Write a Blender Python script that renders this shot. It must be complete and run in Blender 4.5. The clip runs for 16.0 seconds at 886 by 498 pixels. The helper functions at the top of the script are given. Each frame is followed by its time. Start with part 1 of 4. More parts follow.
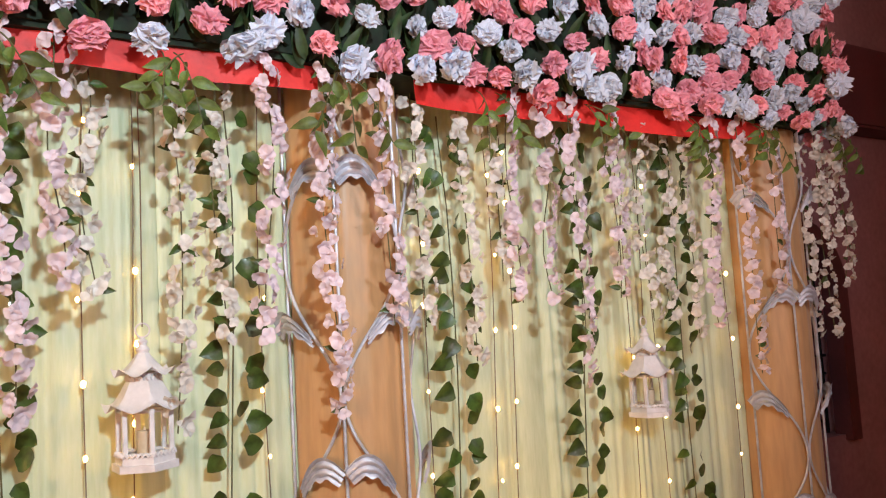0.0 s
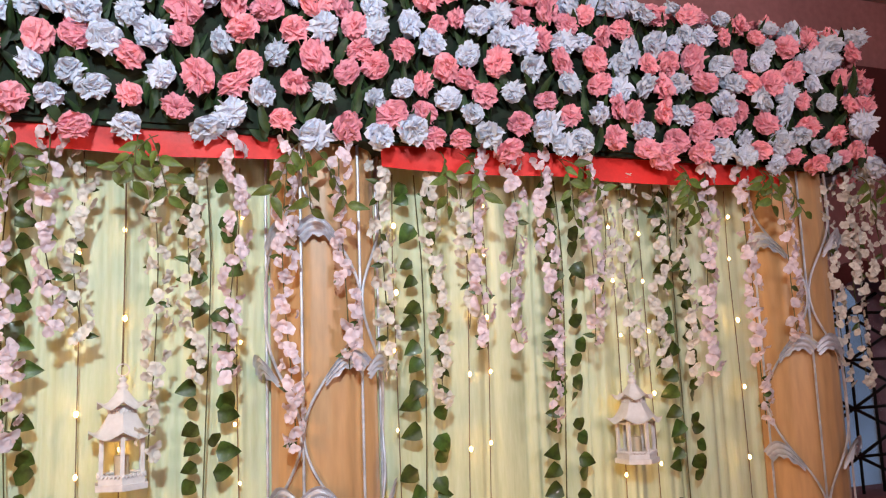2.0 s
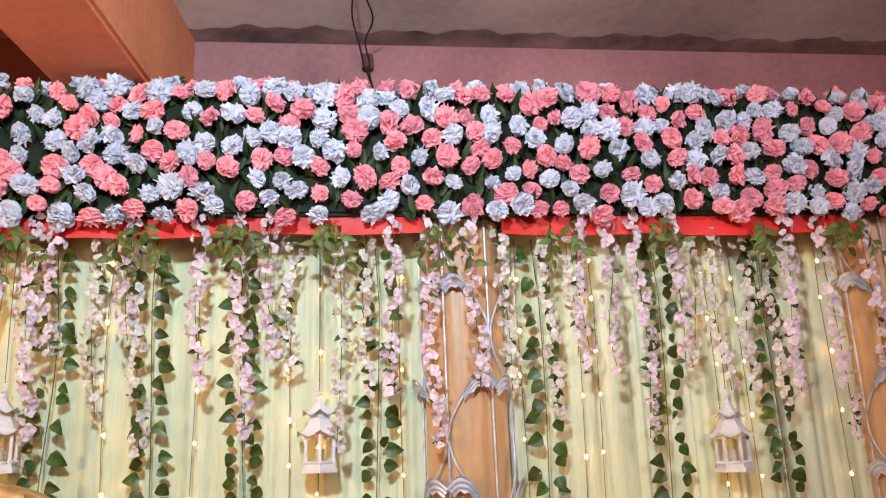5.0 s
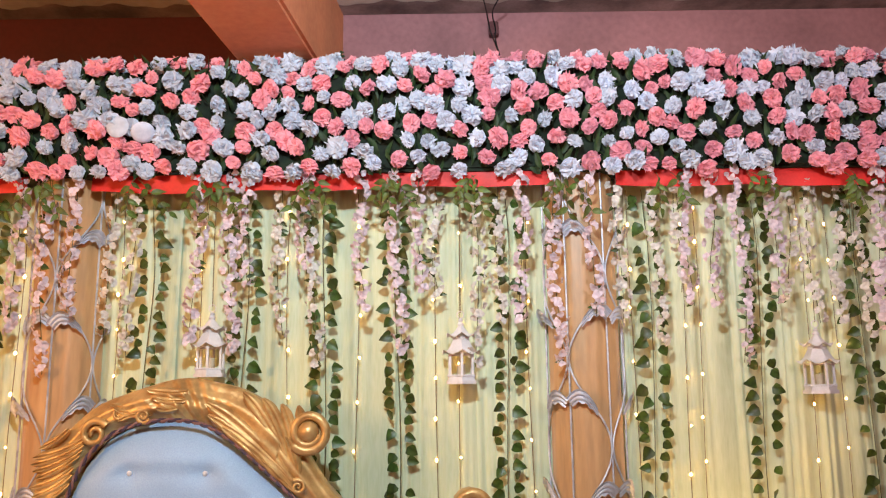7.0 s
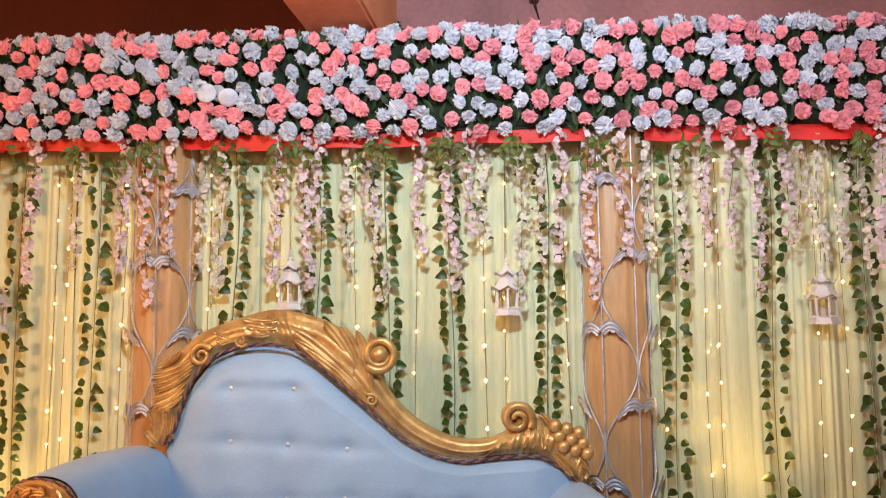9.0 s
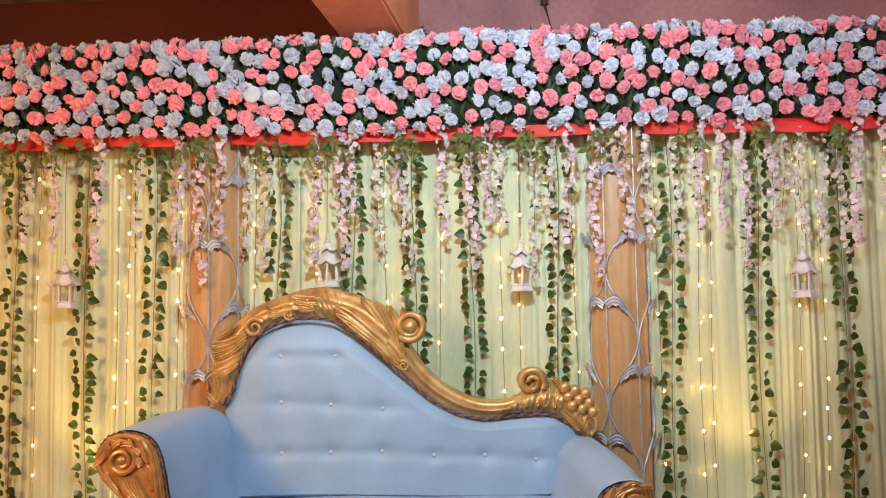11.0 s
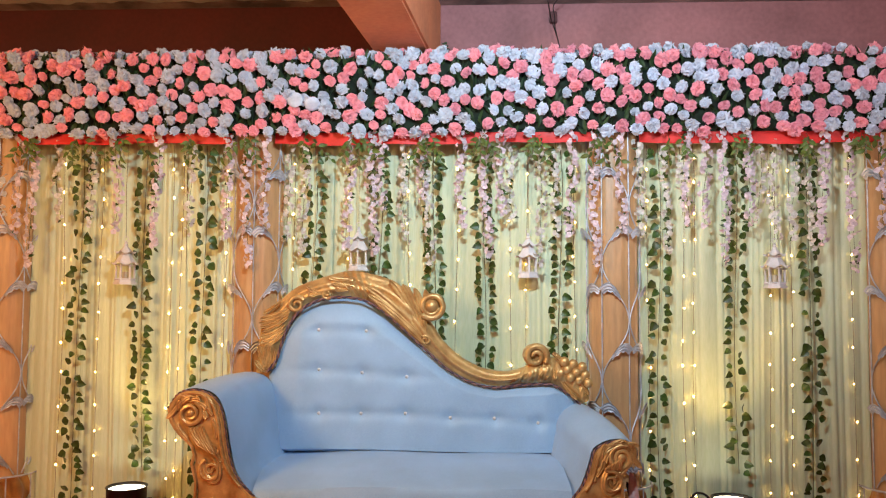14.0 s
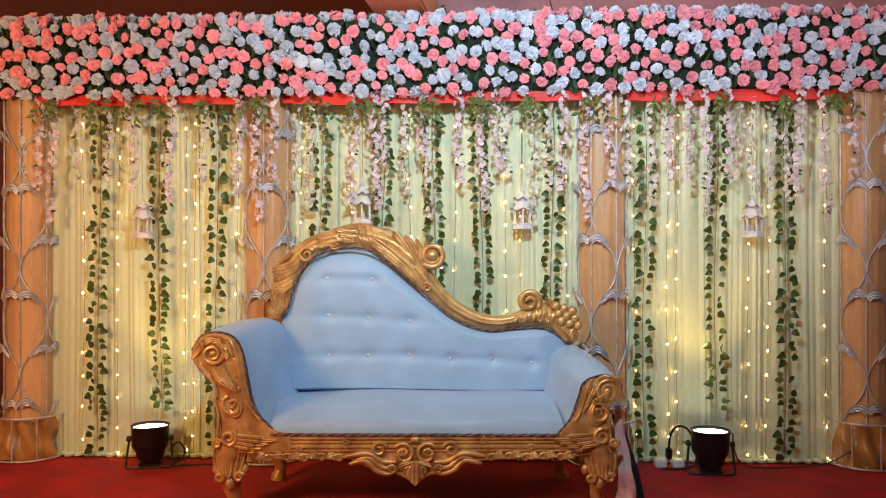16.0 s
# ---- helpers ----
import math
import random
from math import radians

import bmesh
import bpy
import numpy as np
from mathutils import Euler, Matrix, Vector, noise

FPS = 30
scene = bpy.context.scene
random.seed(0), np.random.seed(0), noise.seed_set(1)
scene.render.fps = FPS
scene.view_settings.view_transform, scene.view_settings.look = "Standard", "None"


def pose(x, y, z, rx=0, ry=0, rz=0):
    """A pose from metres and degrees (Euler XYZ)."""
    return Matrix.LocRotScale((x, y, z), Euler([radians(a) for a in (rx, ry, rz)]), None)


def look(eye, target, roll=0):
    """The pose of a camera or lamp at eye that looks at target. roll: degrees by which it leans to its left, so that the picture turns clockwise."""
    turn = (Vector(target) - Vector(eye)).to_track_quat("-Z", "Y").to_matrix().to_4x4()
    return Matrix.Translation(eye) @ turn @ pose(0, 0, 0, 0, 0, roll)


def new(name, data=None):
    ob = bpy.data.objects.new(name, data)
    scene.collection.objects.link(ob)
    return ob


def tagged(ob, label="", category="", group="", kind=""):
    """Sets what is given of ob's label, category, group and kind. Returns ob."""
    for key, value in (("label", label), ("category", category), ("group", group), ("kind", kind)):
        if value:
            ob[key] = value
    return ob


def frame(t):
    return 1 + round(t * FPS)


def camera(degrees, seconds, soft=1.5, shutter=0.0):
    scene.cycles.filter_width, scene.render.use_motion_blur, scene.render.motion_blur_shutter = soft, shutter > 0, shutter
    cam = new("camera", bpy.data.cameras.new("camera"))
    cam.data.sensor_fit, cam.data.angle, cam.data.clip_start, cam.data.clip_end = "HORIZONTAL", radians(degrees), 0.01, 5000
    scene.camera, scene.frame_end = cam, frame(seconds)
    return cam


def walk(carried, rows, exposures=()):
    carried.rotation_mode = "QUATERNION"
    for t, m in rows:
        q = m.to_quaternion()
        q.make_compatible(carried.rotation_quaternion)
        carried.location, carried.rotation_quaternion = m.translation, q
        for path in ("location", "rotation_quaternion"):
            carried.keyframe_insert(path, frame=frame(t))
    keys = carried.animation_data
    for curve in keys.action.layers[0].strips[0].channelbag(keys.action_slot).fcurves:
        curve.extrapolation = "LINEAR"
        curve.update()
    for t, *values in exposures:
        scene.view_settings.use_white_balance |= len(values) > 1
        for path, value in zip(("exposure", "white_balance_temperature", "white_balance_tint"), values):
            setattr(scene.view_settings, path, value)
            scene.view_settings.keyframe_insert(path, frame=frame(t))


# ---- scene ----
cam = camera(57.8, 16.0, soft=1.2)
METRES, EYE, TILT, LEAN, TURN = 3.1, 1.47, 0.0, 0.0, -32.4
ROWS = [
    (0.0, 0.0, 0.0, 0.0, 0.3, 5.15, 3.35),
    (0.5, 0.03, 0.0006, -0.0004, 3.37, 5.56, 3.49),
    (1.0, 0.053, -0.0013, 0.0067, 6.08, 5.64, 3.32),
    (1.5, 0.1001, -0.0157, 0.0092, 9.33, 5.92, 2.61),
    (2.0, 0.1453, -0.03, 0.0053, 11.85, 7.67, 2.14),
    (2.5, 0.1728, -0.0496, -0.0132, 13.32, 10.86, 2.39),
    (3.0, 0.1901, -0.0709, -0.0308, 13.84, 14.63, 2.44),
    (3.5, 0.1994, -0.107, -0.0374, 14.62, 15.03, 2.61),
    (4.0, 0.2151, -0.1294, -0.0447, 17.62, 15.15, 3.1),
    (4.5, 0.2379, -0.1486, -0.0526, 22.26, 15.34, 2.83),
    (5.0, 0.2583, -0.173, -0.0624, 26.12, 14.63, 2.2),
    (7.5, 0.3054, -0.3403, -0.0864, 33.52, 8.91, 0.47),
    (8.0, 0.3211, -0.3676, -0.0931, 34.25, 7.75, 0.41),
    (8.5, 0.3305, -0.3907, -0.0932, 34.78, 6.97, 0.43),
    (9.0, 0.3428, -0.4257, -0.0945, 34.96, 6.15, 0.56),
    (11.5, 0.4107, -0.5617, -0.0912, 35.66, 4.07, 0.87),
    (12.0, 0.4206, -0.5886, -0.0889, 35.75, 3.99, 0.79),
    (12.5, 0.4291, -0.618, -0.0945, 35.68, 3.86, 0.3),
    (13.0, 0.4407, -0.6372, -0.0942, 35.59, 3.76, -0.0),
    (13.5, 0.4503, -0.6634, -0.1011, 35.46, 3.64, -0.41),
    (14.0, 0.4639, -0.6852, -0.0984, 35.25, 3.27, -0.32),
    (14.5, 0.4737, -0.7054, -0.1016, 35.18, 2.75, -0.2),
    (15.0, 0.4793, -0.7164, -0.1055, 35.13, 2.11, -0.06),
    (15.5, 0.4864, -0.736, -0.1095, 35.0, 1.35, 0.04),
    (16.0, 0.5042, -0.7598, -0.1107, 34.79, 0.26, 0.08),
]
walk(cam, [(t, pose(0, -1.54, EYE, TILT, LEAN, TURN) @ pose(METRES * x, METRES * y, METRES * z, 90 + pitch, roll, yaw)) for t, x, y, z, yaw, pitch, roll in ROWS],
     [(0.0, -0.22, 6900, 18), (2.5, -0.14, 6750, 17), (5.0, -0.04, 6700, 18), (7.5, -0.14, 7000, 17), (9.0, -0.14, 7000, 17), (11.5, -0.12, 6600, 11), (16.0, -0.12, 6350, 10)])

# ---- light ----
world = bpy.data.worlds.new("hall_air")
scene.world = world
world.use_nodes = True
world.node_tree.nodes["Background"].inputs[0].default_value = (1.0, 0.62, 0.4, 1)
world.node_tree.nodes["Background"].inputs[1].default_value = 0.07


def lamp(name, kind, m, colour, watts, **more):
    data = bpy.data.lights.new(name, kind)
    data.color, data.energy = colour, watts
    for key, value in more.items():
        setattr(data, key, value)
    ob = new(name, data)
    ob.matrix_world = m
    return ob


# unseen white flood out in the hall, unseen warm lamp in the next bay
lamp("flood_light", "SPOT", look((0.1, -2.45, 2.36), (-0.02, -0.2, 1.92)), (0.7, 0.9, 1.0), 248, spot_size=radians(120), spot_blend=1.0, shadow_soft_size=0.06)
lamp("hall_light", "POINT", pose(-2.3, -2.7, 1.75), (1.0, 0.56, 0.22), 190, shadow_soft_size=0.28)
# added fill that stands in for light bounced onto ceiling and mauve wall
lamp("wall_lamp", "SPOT", look((1.5, -2.7, 2.0), (1.3, 0, 2.8)), (0.95, 0.82, 0.84), 130, spot_size=radians(95), spot_blend=0.9, shadow_soft_size=0.15)
for x, y, watts in ((-1.662, -0.2, 30), (1.246, -0.22, 34)):
    lamp("stage_lamp_beam", "SPOT", look((x, y, 0.236), (x, y + 0.08, 1.6)), (1.0, 0.6, 0.2), watts, spot_size=radians(76), spot_blend=0.7, shadow_soft_size=0.07)

# ---- mesh and material helpers ----
class Geo:
    """Vertices and faces of one mesh."""

    def __init__(self):
        self.v, self.f = [], []

    def grid(self, fn, nu, nv, close_u=False):
        base = len(self.v)
        cols = nu if close_u else nu + 1
        for j in range(nv + 1):
            for i in range(cols):
                self.v.append(tuple(fn(i / nu, j / nv)))
        for j in range(nv):
            for i in range(nu):
                a, b = base + j * cols + i, base + j * cols + (i + 1) % cols
                self.f.append((a, b, b + cols, a + cols))
        return self

    def tube(self, pts, radius, sides=6, closed=False):
        pts = [Vector(p) for p in pts]
        n = len(pts)
        base = len(self.v)
        side = None
        for i, p in enumerate(pts):
            a = pts[(i - 1) % n] if closed else pts[max(i - 1, 0)]
            b = pts[(i + 1) % n] if closed else pts[min(i + 1, n - 1)]
            d = (b - a).normalized()
            if side is None:
                side = d.orthogonal().normalized()
            side = (side - d * side.dot(d)).normalized()
            up = d.cross(side)
            r = radius(i / max(n - 1, 1)) if callable(radius) else radius
            for k in range(sides):
                w = 2 * math.pi * k / sides
                self.v.append(tuple(p + side * math.cos(w) * r + up * math.sin(w) * r))
        for i in range(n if closed else n - 1):
            for k in range(sides):
                a, b = base + i * sides, base + ((i + 1) % n) * sides
                self.f.append((a + k, a + (k + 1) % sides, b + (k + 1) % sides, b + k))
        if not closed:
            self.f.append(tuple(base + k for k in reversed(range(sides))))
            self.f.append(tuple(base + (n - 1) * sides + k for k in range(sides)))
        return self

    def ball(self, c, r, nu=10, nv=6, squash=(1, 1, 1)):
        c = Vector(c)

        def fn(u, v):
            a, b = 2 * math.pi * u, math.pi * (v - 0.5)
            return c + Vector((r * squash[0] * math.cos(b) * math.cos(a), r * squash[1] * math.cos(b) * math.sin(a), r * squash[2] * math.sin(b)))
        return self.grid(fn, nu, nv, True)

    def turned(self, profile, c=(0, 0, 0), sides=24):
        """A body turned about z from (radius, height) pairs."""
        n = len(profile) - 1
        return self.grid(lambda u, v: (c[0] + profile[round(v * n)][0] * math.cos(2 * math.pi * u), c[1] + profile[round(v * n)][0] * math.sin(2 * math.pi * u), c[2] + profile[round(v * n)][1]), sides, n, True)

    def box(self, lo, hi, bevel=0.0):
        bm = bmesh.new()
        bmesh.ops.create_cube(bm, size=1)
        for v in bm.verts:
            v.co = [lo[k] + (v.co[k] + 0.5) * (hi[k] - lo[k]) for k in range(3)]
        if bevel:
            bmesh.ops.bevel(bm, geom=bm.edges[:], offset=bevel, segments=2, affect="EDGES")
        return self.add_bm(bm)

    def slab(self, outline, y0, y1, bevel=0.0):
        """An outline in x and z, extruded from y0 to y1."""
        bm = bmesh.new()
        face = bm.faces.new([bm.verts.new((x, y0, z)) for x, z in outline])
        top = bmesh.ops.extrude_face_region(bm, geom=[face])
        bmesh.ops.translate(bm, vec=(0, y1 - y0, 0), verts=[v for v in top["geom"] if isinstance(v, bmesh.types.BMVert)])
        bmesh.ops.recalc_face_normals(bm, faces=bm.faces[:])
        if bevel:
            rim = [e for e in bm.edges if abs(e.verts[0].co.y - e.verts[1].co.y) < 1e-6]
            bmesh.ops.bevel(bm, geom=rim, offset=bevel, segments=2, affect="EDGES")
        bmesh.ops.triangulate(bm, faces=[f for f in bm.faces if len(f.verts) > 4])
        return self.add_bm(bm)

    def add_bm(self, bm):
        base = len(self.v)
        bm.verts.index_update()
        self.v += [tuple(v.co) for v in bm.verts]
        self.f += [tuple(base + v.index for v in f.verts) for f in bm.faces]
        bm.free()
        return self

    def add(self, other, m):
        base = len(self.v)
        self.v += [tuple(m @ Vector(p)) for p in other.v]
        self.f += [tuple(base + i for i in f) for f in other.f]
        return self

    def mesh(self, name, material, smooth=True):
        me = bpy.data.meshes.new(name)
        me.from_pydata(self.v, [], self.f)
        me.materials.append(material)
        if smooth:
            me.polygons.foreach_set("use_smooth", [True] * len(me.polygons))
            me.set_sharp_from_angle(angle=radians(50))
        me.update()
        return me


def part(name, geo, material, parent, label="", smooth=True):
    me = geo if isinstance(geo, bpy.types.Mesh) else geo.mesh(name, material, smooth)
    ob = new(name, me)
    ob.parent = parent
    if label:
        tagged(ob, label)
    return ob


def thing(name, m, label, category, group="", kind=""):
    ob = tagged(new(name), label, category, group, kind)
    ob.empty_display_size = 0.05
    ob.matrix_world = m
    return ob


def structure(name, geo, material, label, category="", smooth=False):
    return tagged(new(name, geo.mesh(name, material, smooth)), label, category or name.replace("_", " "), kind="structure")


def curve(points, n):
    """n points evenly along a smooth line through the given points."""
    p = [Vector(q) if len(q) == 3 else Vector((q[0], 0, q[1])) for q in points]
    p = [2 * p[0] - p[1]] + p + [2 * p[-1] - p[-2]]
    fine = []
    for i in range(1, len(p) - 2):
        for k in range(16):
            t = k / 16
            a, b, c, d = p[i - 1:i + 3]
            fine.append(0.5 * ((2 * b) + (c - a) * t + (2 * a - 5 * b + 4 * c - d) * t * t + (3 * b - a - 3 * c + d) * t ** 3))
    fine.append(p[-2])
    run = [0.0]
    for a, b in zip(fine, fine[1:]):
        run.append(run[-1] + (b - a).length)
    out = []
    k = 0
    for i in range(n):
        s = run[-1] * i / (n - 1)
        while k < len(run) - 2 and run[k + 1] < s:
            k += 1
        f = (s - run[k]) / max(run[k + 1] - run[k], 1e-9)
        out.append(fine[k].lerp(fine[k + 1], min(f, 1)))
    return out


def mat(name, colour, rough=0.6, metal=0.0, vary=0.15, scale=9.0, bump=0.15, bump_scale=90.0, stretch=(1, 1, 1), each=0.0, through_light=0.0, sheen=0.0, coat=0.0, second=None, glow=0.0):
    m = bpy.data.materials.new(name)
    m.use_nodes = True
    nt = m.node_tree
    N, Lk = nt.nodes, nt.links
    bs = N["Principled BSDF"]
    bs.inputs["Roughness"].default_value, bs.inputs["Metallic"].default_value = rough, metal
    bs.inputs["Sheen Weight"].default_value, bs.inputs["Coat Weight"].default_value = sheen, coat
    co, mp = N.new("ShaderNodeTexCoord"), N.new("ShaderNodeMapping")
    mp.inputs["Scale"].default_value = stretch
    Lk.new(co.outputs["Object"], mp.inputs["Vector"])
    big, fine = N.new("ShaderNodeTexNoise"), N.new("ShaderNodeTexNoise")
    for node, s, d in ((big, scale, 4), (fine, bump_scale, 3)):
        node.inputs["Scale"].default_value, node.inputs["Detail"].default_value = s, d
        Lk.new(mp.outputs[0], node.inputs["Vector"])
    ramp = N.new("ShaderNodeValToRGB")
    other = second or tuple(c * (1 - 1.6 * vary) for c in colour)
    ramp.color_ramp.elements[0].position, ramp.color_ramp.elements[1].position = 0.3, 0.68
    ramp.color_ramp.elements[0].color = (*other, 1)
    ramp.color_ramp.elements[1].color = (*(min(1, c * (1 + 0.35 * vary)) for c in colour), 1)
    mix = N.new("ShaderNodeMix")
    mix.data_type, mix.blend_type = "RGBA", "OVERLAY"
    mix.inputs[0].default_value = 0.25
    Lk.new(big.outputs[0], ramp.inputs[0])
    Lk.new(ramp.outputs[0], mix.inputs[6])
    Lk.new(fine.outputs[0], mix.inputs[7])
    out = mix.outputs[2]
    if each:
        info, hsv, ml, ml2 = N.new("ShaderNodeObjectInfo"), N.new("ShaderNodeHueSaturation"), N.new("ShaderNodeMapRange"), N.new("ShaderNodeMapRange")
        ml.inputs[3].default_value, ml.inputs[4].default_value = 1 - each, 1 + each * 0.5
        ml2.inputs[3].default_value, ml2.inputs[4].default_value = 0.5 - each * 0.05, 0.5 + each * 0.05
        Lk.new(info.outputs["Random"], ml.inputs[0])
        Lk.new(info.outputs["Random"], ml2.inputs[0])
        Lk.new(ml.outputs[0], hsv.inputs["Value"])
        Lk.new(ml2.outputs[0], hsv.inputs["Hue"])
        Lk.new(out, hsv.inputs["Color"])
        out = hsv.outputs[0]
    Lk.new(out, bs.inputs["Base Color"])
    if bump:
        bp = N.new("ShaderNodeBump")
        bp.inputs["Strength"].default_value, bp.inputs["Distance"].default_value = bump, 0.004
        Lk.new(fine.outputs[0], bp.inputs["Height"])
        Lk.new(bp.outputs[0], bs.inputs["Normal"])
        rr = N.new("ShaderNodeMapRange")
        rr.inputs[3].default_value, rr.inputs[4].default_value = max(0.02, rough - 0.1), min(1, rough + 0.12)
        Lk.new(big.outputs[0], rr.inputs[0])
        Lk.new(rr.outputs[0], bs.inputs["Roughness"])
    if glow:
        Lk.new(out, bs.inputs["Emission Color"])
        bs.inputs["Emission Strength"].default_value = glow
    if through_light:
        tr, ms = N.new("ShaderNodeBsdfTranslucent"), N.new("ShaderNodeMixShader")
        ms.inputs[0].default_value = through_light
        Lk.new(out, tr.inputs[0])
        Lk.new(bs.outputs[0], ms.inputs[1])
        Lk.new(tr.outputs[0], ms.inputs[2])
        Lk.new(ms.outputs[0], N["Material Output"].inputs[0])
    return m


PAINT_PINK = mat("mauve_wall_paint", (0.36, 0.16, 0.17), 0.75, vary=0.2, scale=2.5, bump_scale=40)
BAY_WALL = mat("maroon_bay_wall", (0.1, 0.016, 0.016), 0.75, vary=0.2, scale=2.5, bump_scale=40)
PAINT_BEAM = mat("salmon_beam_paint", (0.74, 0.28, 0.13), 0.7, vary=0.15, scale=3, bump_scale=40)
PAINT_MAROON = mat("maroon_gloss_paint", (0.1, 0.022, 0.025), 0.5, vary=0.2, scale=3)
DAYLIGHT = mat("hazy_daylight", (0.3, 0.45, 0.7), 0.9, vary=0.3, scale=2, bump=0, glow=0.4)
PLASTER = mat("stained_ceiling_plaster", (0.72, 0.63, 0.56), 0.85, vary=0.3, scale=1.2, bump_scale=30)
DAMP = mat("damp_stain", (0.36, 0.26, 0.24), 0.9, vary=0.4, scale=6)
HALL_WALL = mat("hall_wall_paint", (0.5, 0.36, 0.3), 0.8, vary=0.15, scale=2)
CARPET = mat("red_carpet", (0.36, 0.006, 0.01), 0.95, vary=0.25, scale=5, bump=0.5, bump_scale=350)
DRAPE = mat("pale_green_sheer_cloth", (0.68, 0.77, 0.53), 0.5, vary=0.1, scale=3, bump=0.25, bump_scale=160, stretch=(1, 1, 0.12), sheen=0.2, through_light=0.12)
BACKING = mat("brown_backing_cloth", (0.34, 0.18, 0.08), 0.9, vary=0.3, scale=4, stretch=(1, 1, 0.2))
ORANGE = mat("orange_satin", (0.62, 0.36, 0.17), 0.45, vary=0.18, scale=5, bump=0.2, bump_scale=70, stretch=(1, 1, 0.15), sheen=0.2)
SATIN = mat("gold_satin", (0.46, 0.22, 0.055), 0.35, vary=0.25, scale=7, bump=0.1, sheen=0.2)
RED_CLOTH = mat("red_satin_cloth", (0.75, 0.025, 0.02), 0.55, vary=0.15, scale=8, bump_scale=120, sheen=0.1)
SILVER = mat("silver_painted_iron", (0.6, 0.63, 0.72), 0.48, metal=0.35, vary=0.25, scale=25, bump=0.1)
GOLD = mat("carved_gold_lacquer", (0.66, 0.43, 0.17), 0.36, metal=0.42, vary=0.3, scale=14, bump=0.4, bump_scale=75, second=(0.38, 0.2, 0.065))
BLUE_CLOTH = mat("pale_blue_leatherette", (0.31, 0.48, 0.7), 0.5, vary=0.08, scale=6, bump=0.12, bump_scale=260, sheen=0.15)
ROPE_MAROON = mat("muted_maroon_rope", (0.26, 0.12, 0.1), 0.6, vary=0.2)
ROPE_DARK = mat("dark_rope", (0.06, 0.035, 0.06), 0.7, vary=0.2)
GREEN_FOAM = mat("dark_green_backing", (0.012, 0.025, 0.012), 0.9, vary=0.5, scale=30)
PINK = mat("coral_pink_petal", (1.0, 0.41, 0.5), 0.7, vary=0.12, scale=30, bump=0.3, each=0.16, through_light=0.15)
WHITE_BLUE = mat("bluish_white_petal", (0.69, 0.77, 0.91), 0.7, vary=0.1, scale=30, bump=0.3, each=0.12, through_light=0.15)
LILAC = mat("pale_pink_blossom", (0.86, 0.75, 0.83), 0.65, vary=0.1, scale=30, bump=0.15, each=0.2, through_light=0.25)
IVORY = mat("ivory_blossom", (0.84, 0.82, 0.78), 0.65, vary=0.15, scale=30, bump=0.15, each=0.15, through_light=0.25)
IVY = mat("ivy_leaf", (0.085, 0.16, 0.03), 0.4, vary=0.5, scale=35, bump=0.25, each=0.4, through_light=0.1, coat=0.15)
SPRAY = mat("light_green_leaf", (0.17, 0.25, 0.05), 0.5, vary=0.45, scale=35, bump=0.2, each=0.4, through_light=0.2)
FERN = mat("fern_leaf", (0.03, 0.07, 0.02), 0.6, vary=0.5, scale=30, bump=0.2, through_light=0.1)
STEM = mat("green_brown_stem", (0.1, 0.1, 0.035), 0.7, vary=0.3)
LANTERN = mat("white_lantern_enamel", (0.74, 0.72, 0.73), 0.4, vary=0.1, scale=30, bump=0.05)
BLACK = mat("black_metal", (0.012, 0.011, 0.011), 0.45, metal=0.2, vary=0.4, scale=20)
CABLE = mat("black_cable", (0.01, 0.01, 0.01), 0.5, vary=0.2)
WIRE = mat("brown_fairy_wire", (0.16, 0.1, 0.05), 0.6, vary=0.2)
BULB = mat("lit_fairy_bulb", (1.0, 0.52, 0.14), 0.4, bump=0, vary=0, glow=42)
LENS = mat("lit_lens", (1.0, 0.86, 0.62), 0.4, bump=0, vary=0, glow=9)
GLASS = mat("clear_glass", (0.9, 0.95, 1.0), 0.05, vary=0.0, bump=0)
GLASS.node_tree.nodes["Principled BSDF"].inputs["Transmission Weight"].default_value = 1.0
CANDLE = mat("ivory_candle", (0.6, 0.5, 0.36), 0.5, vary=0.1)
WHITE_PLASTIC = mat("white_plastic", (0.7, 0.7, 0.7), 0.4, vary=0.1)
CRYSTAL = mat("crystal_button", (0.8, 0.86, 0.92), 0.08, metal=0.3, vary=0.1, bump=0)
BLACK_CLOTH = mat("dark_navy_cloth", (0.012, 0.012, 0.025), 0.85, vary=0.3, scale=20)
BAG = mat("white_red_plastic", (0.7, 0.68, 0.68), 0.35, vary=0.1, scale=9, second=(0.72, 0.3, 0.28))

# ---- the hall ----
structure("floor", Geo().box((-5, -9, -0.2), (5, 1.0, 0)), CARPET, "red carpet laid over the whole stage floor", "carpet")
# the wall left of the beam, far darker and redder than the mauve wall
structure("wall_back_bay", Geo().box((-5, 0.3, 0), (-0.33, 0.5, 2.785)), BAY_WALL, "dark maroon wall of the next bay", "wall")
structure("wall_back", Geo().box((-0.33, 0.3, 0), (2.5, 0.5, 2.785)).box((2.98, 0.3, 0), (5, 0.5, 2.785)).box((2.5, 0.3, 0), (2.98, 0.5, 0.95)).slab([(2.5, 2.785), (2.5, 1.5)] + [(2.74 - 0.24 * math.cos(math.pi * i / 16), 1.5 + 0.25 * math.sin(math.pi * i / 16)) for i in range(17)] + [(2.98, 2.785)], 0.3, 0.5), PAINT_PINK, "mauve painted hall wall behind the stage", "wall")
structure("wall_left", Geo().box((-5.2, -9, 0), (-5, 0.5, 2.785)), HALL_WALL, "plain painted side wall", "wall")
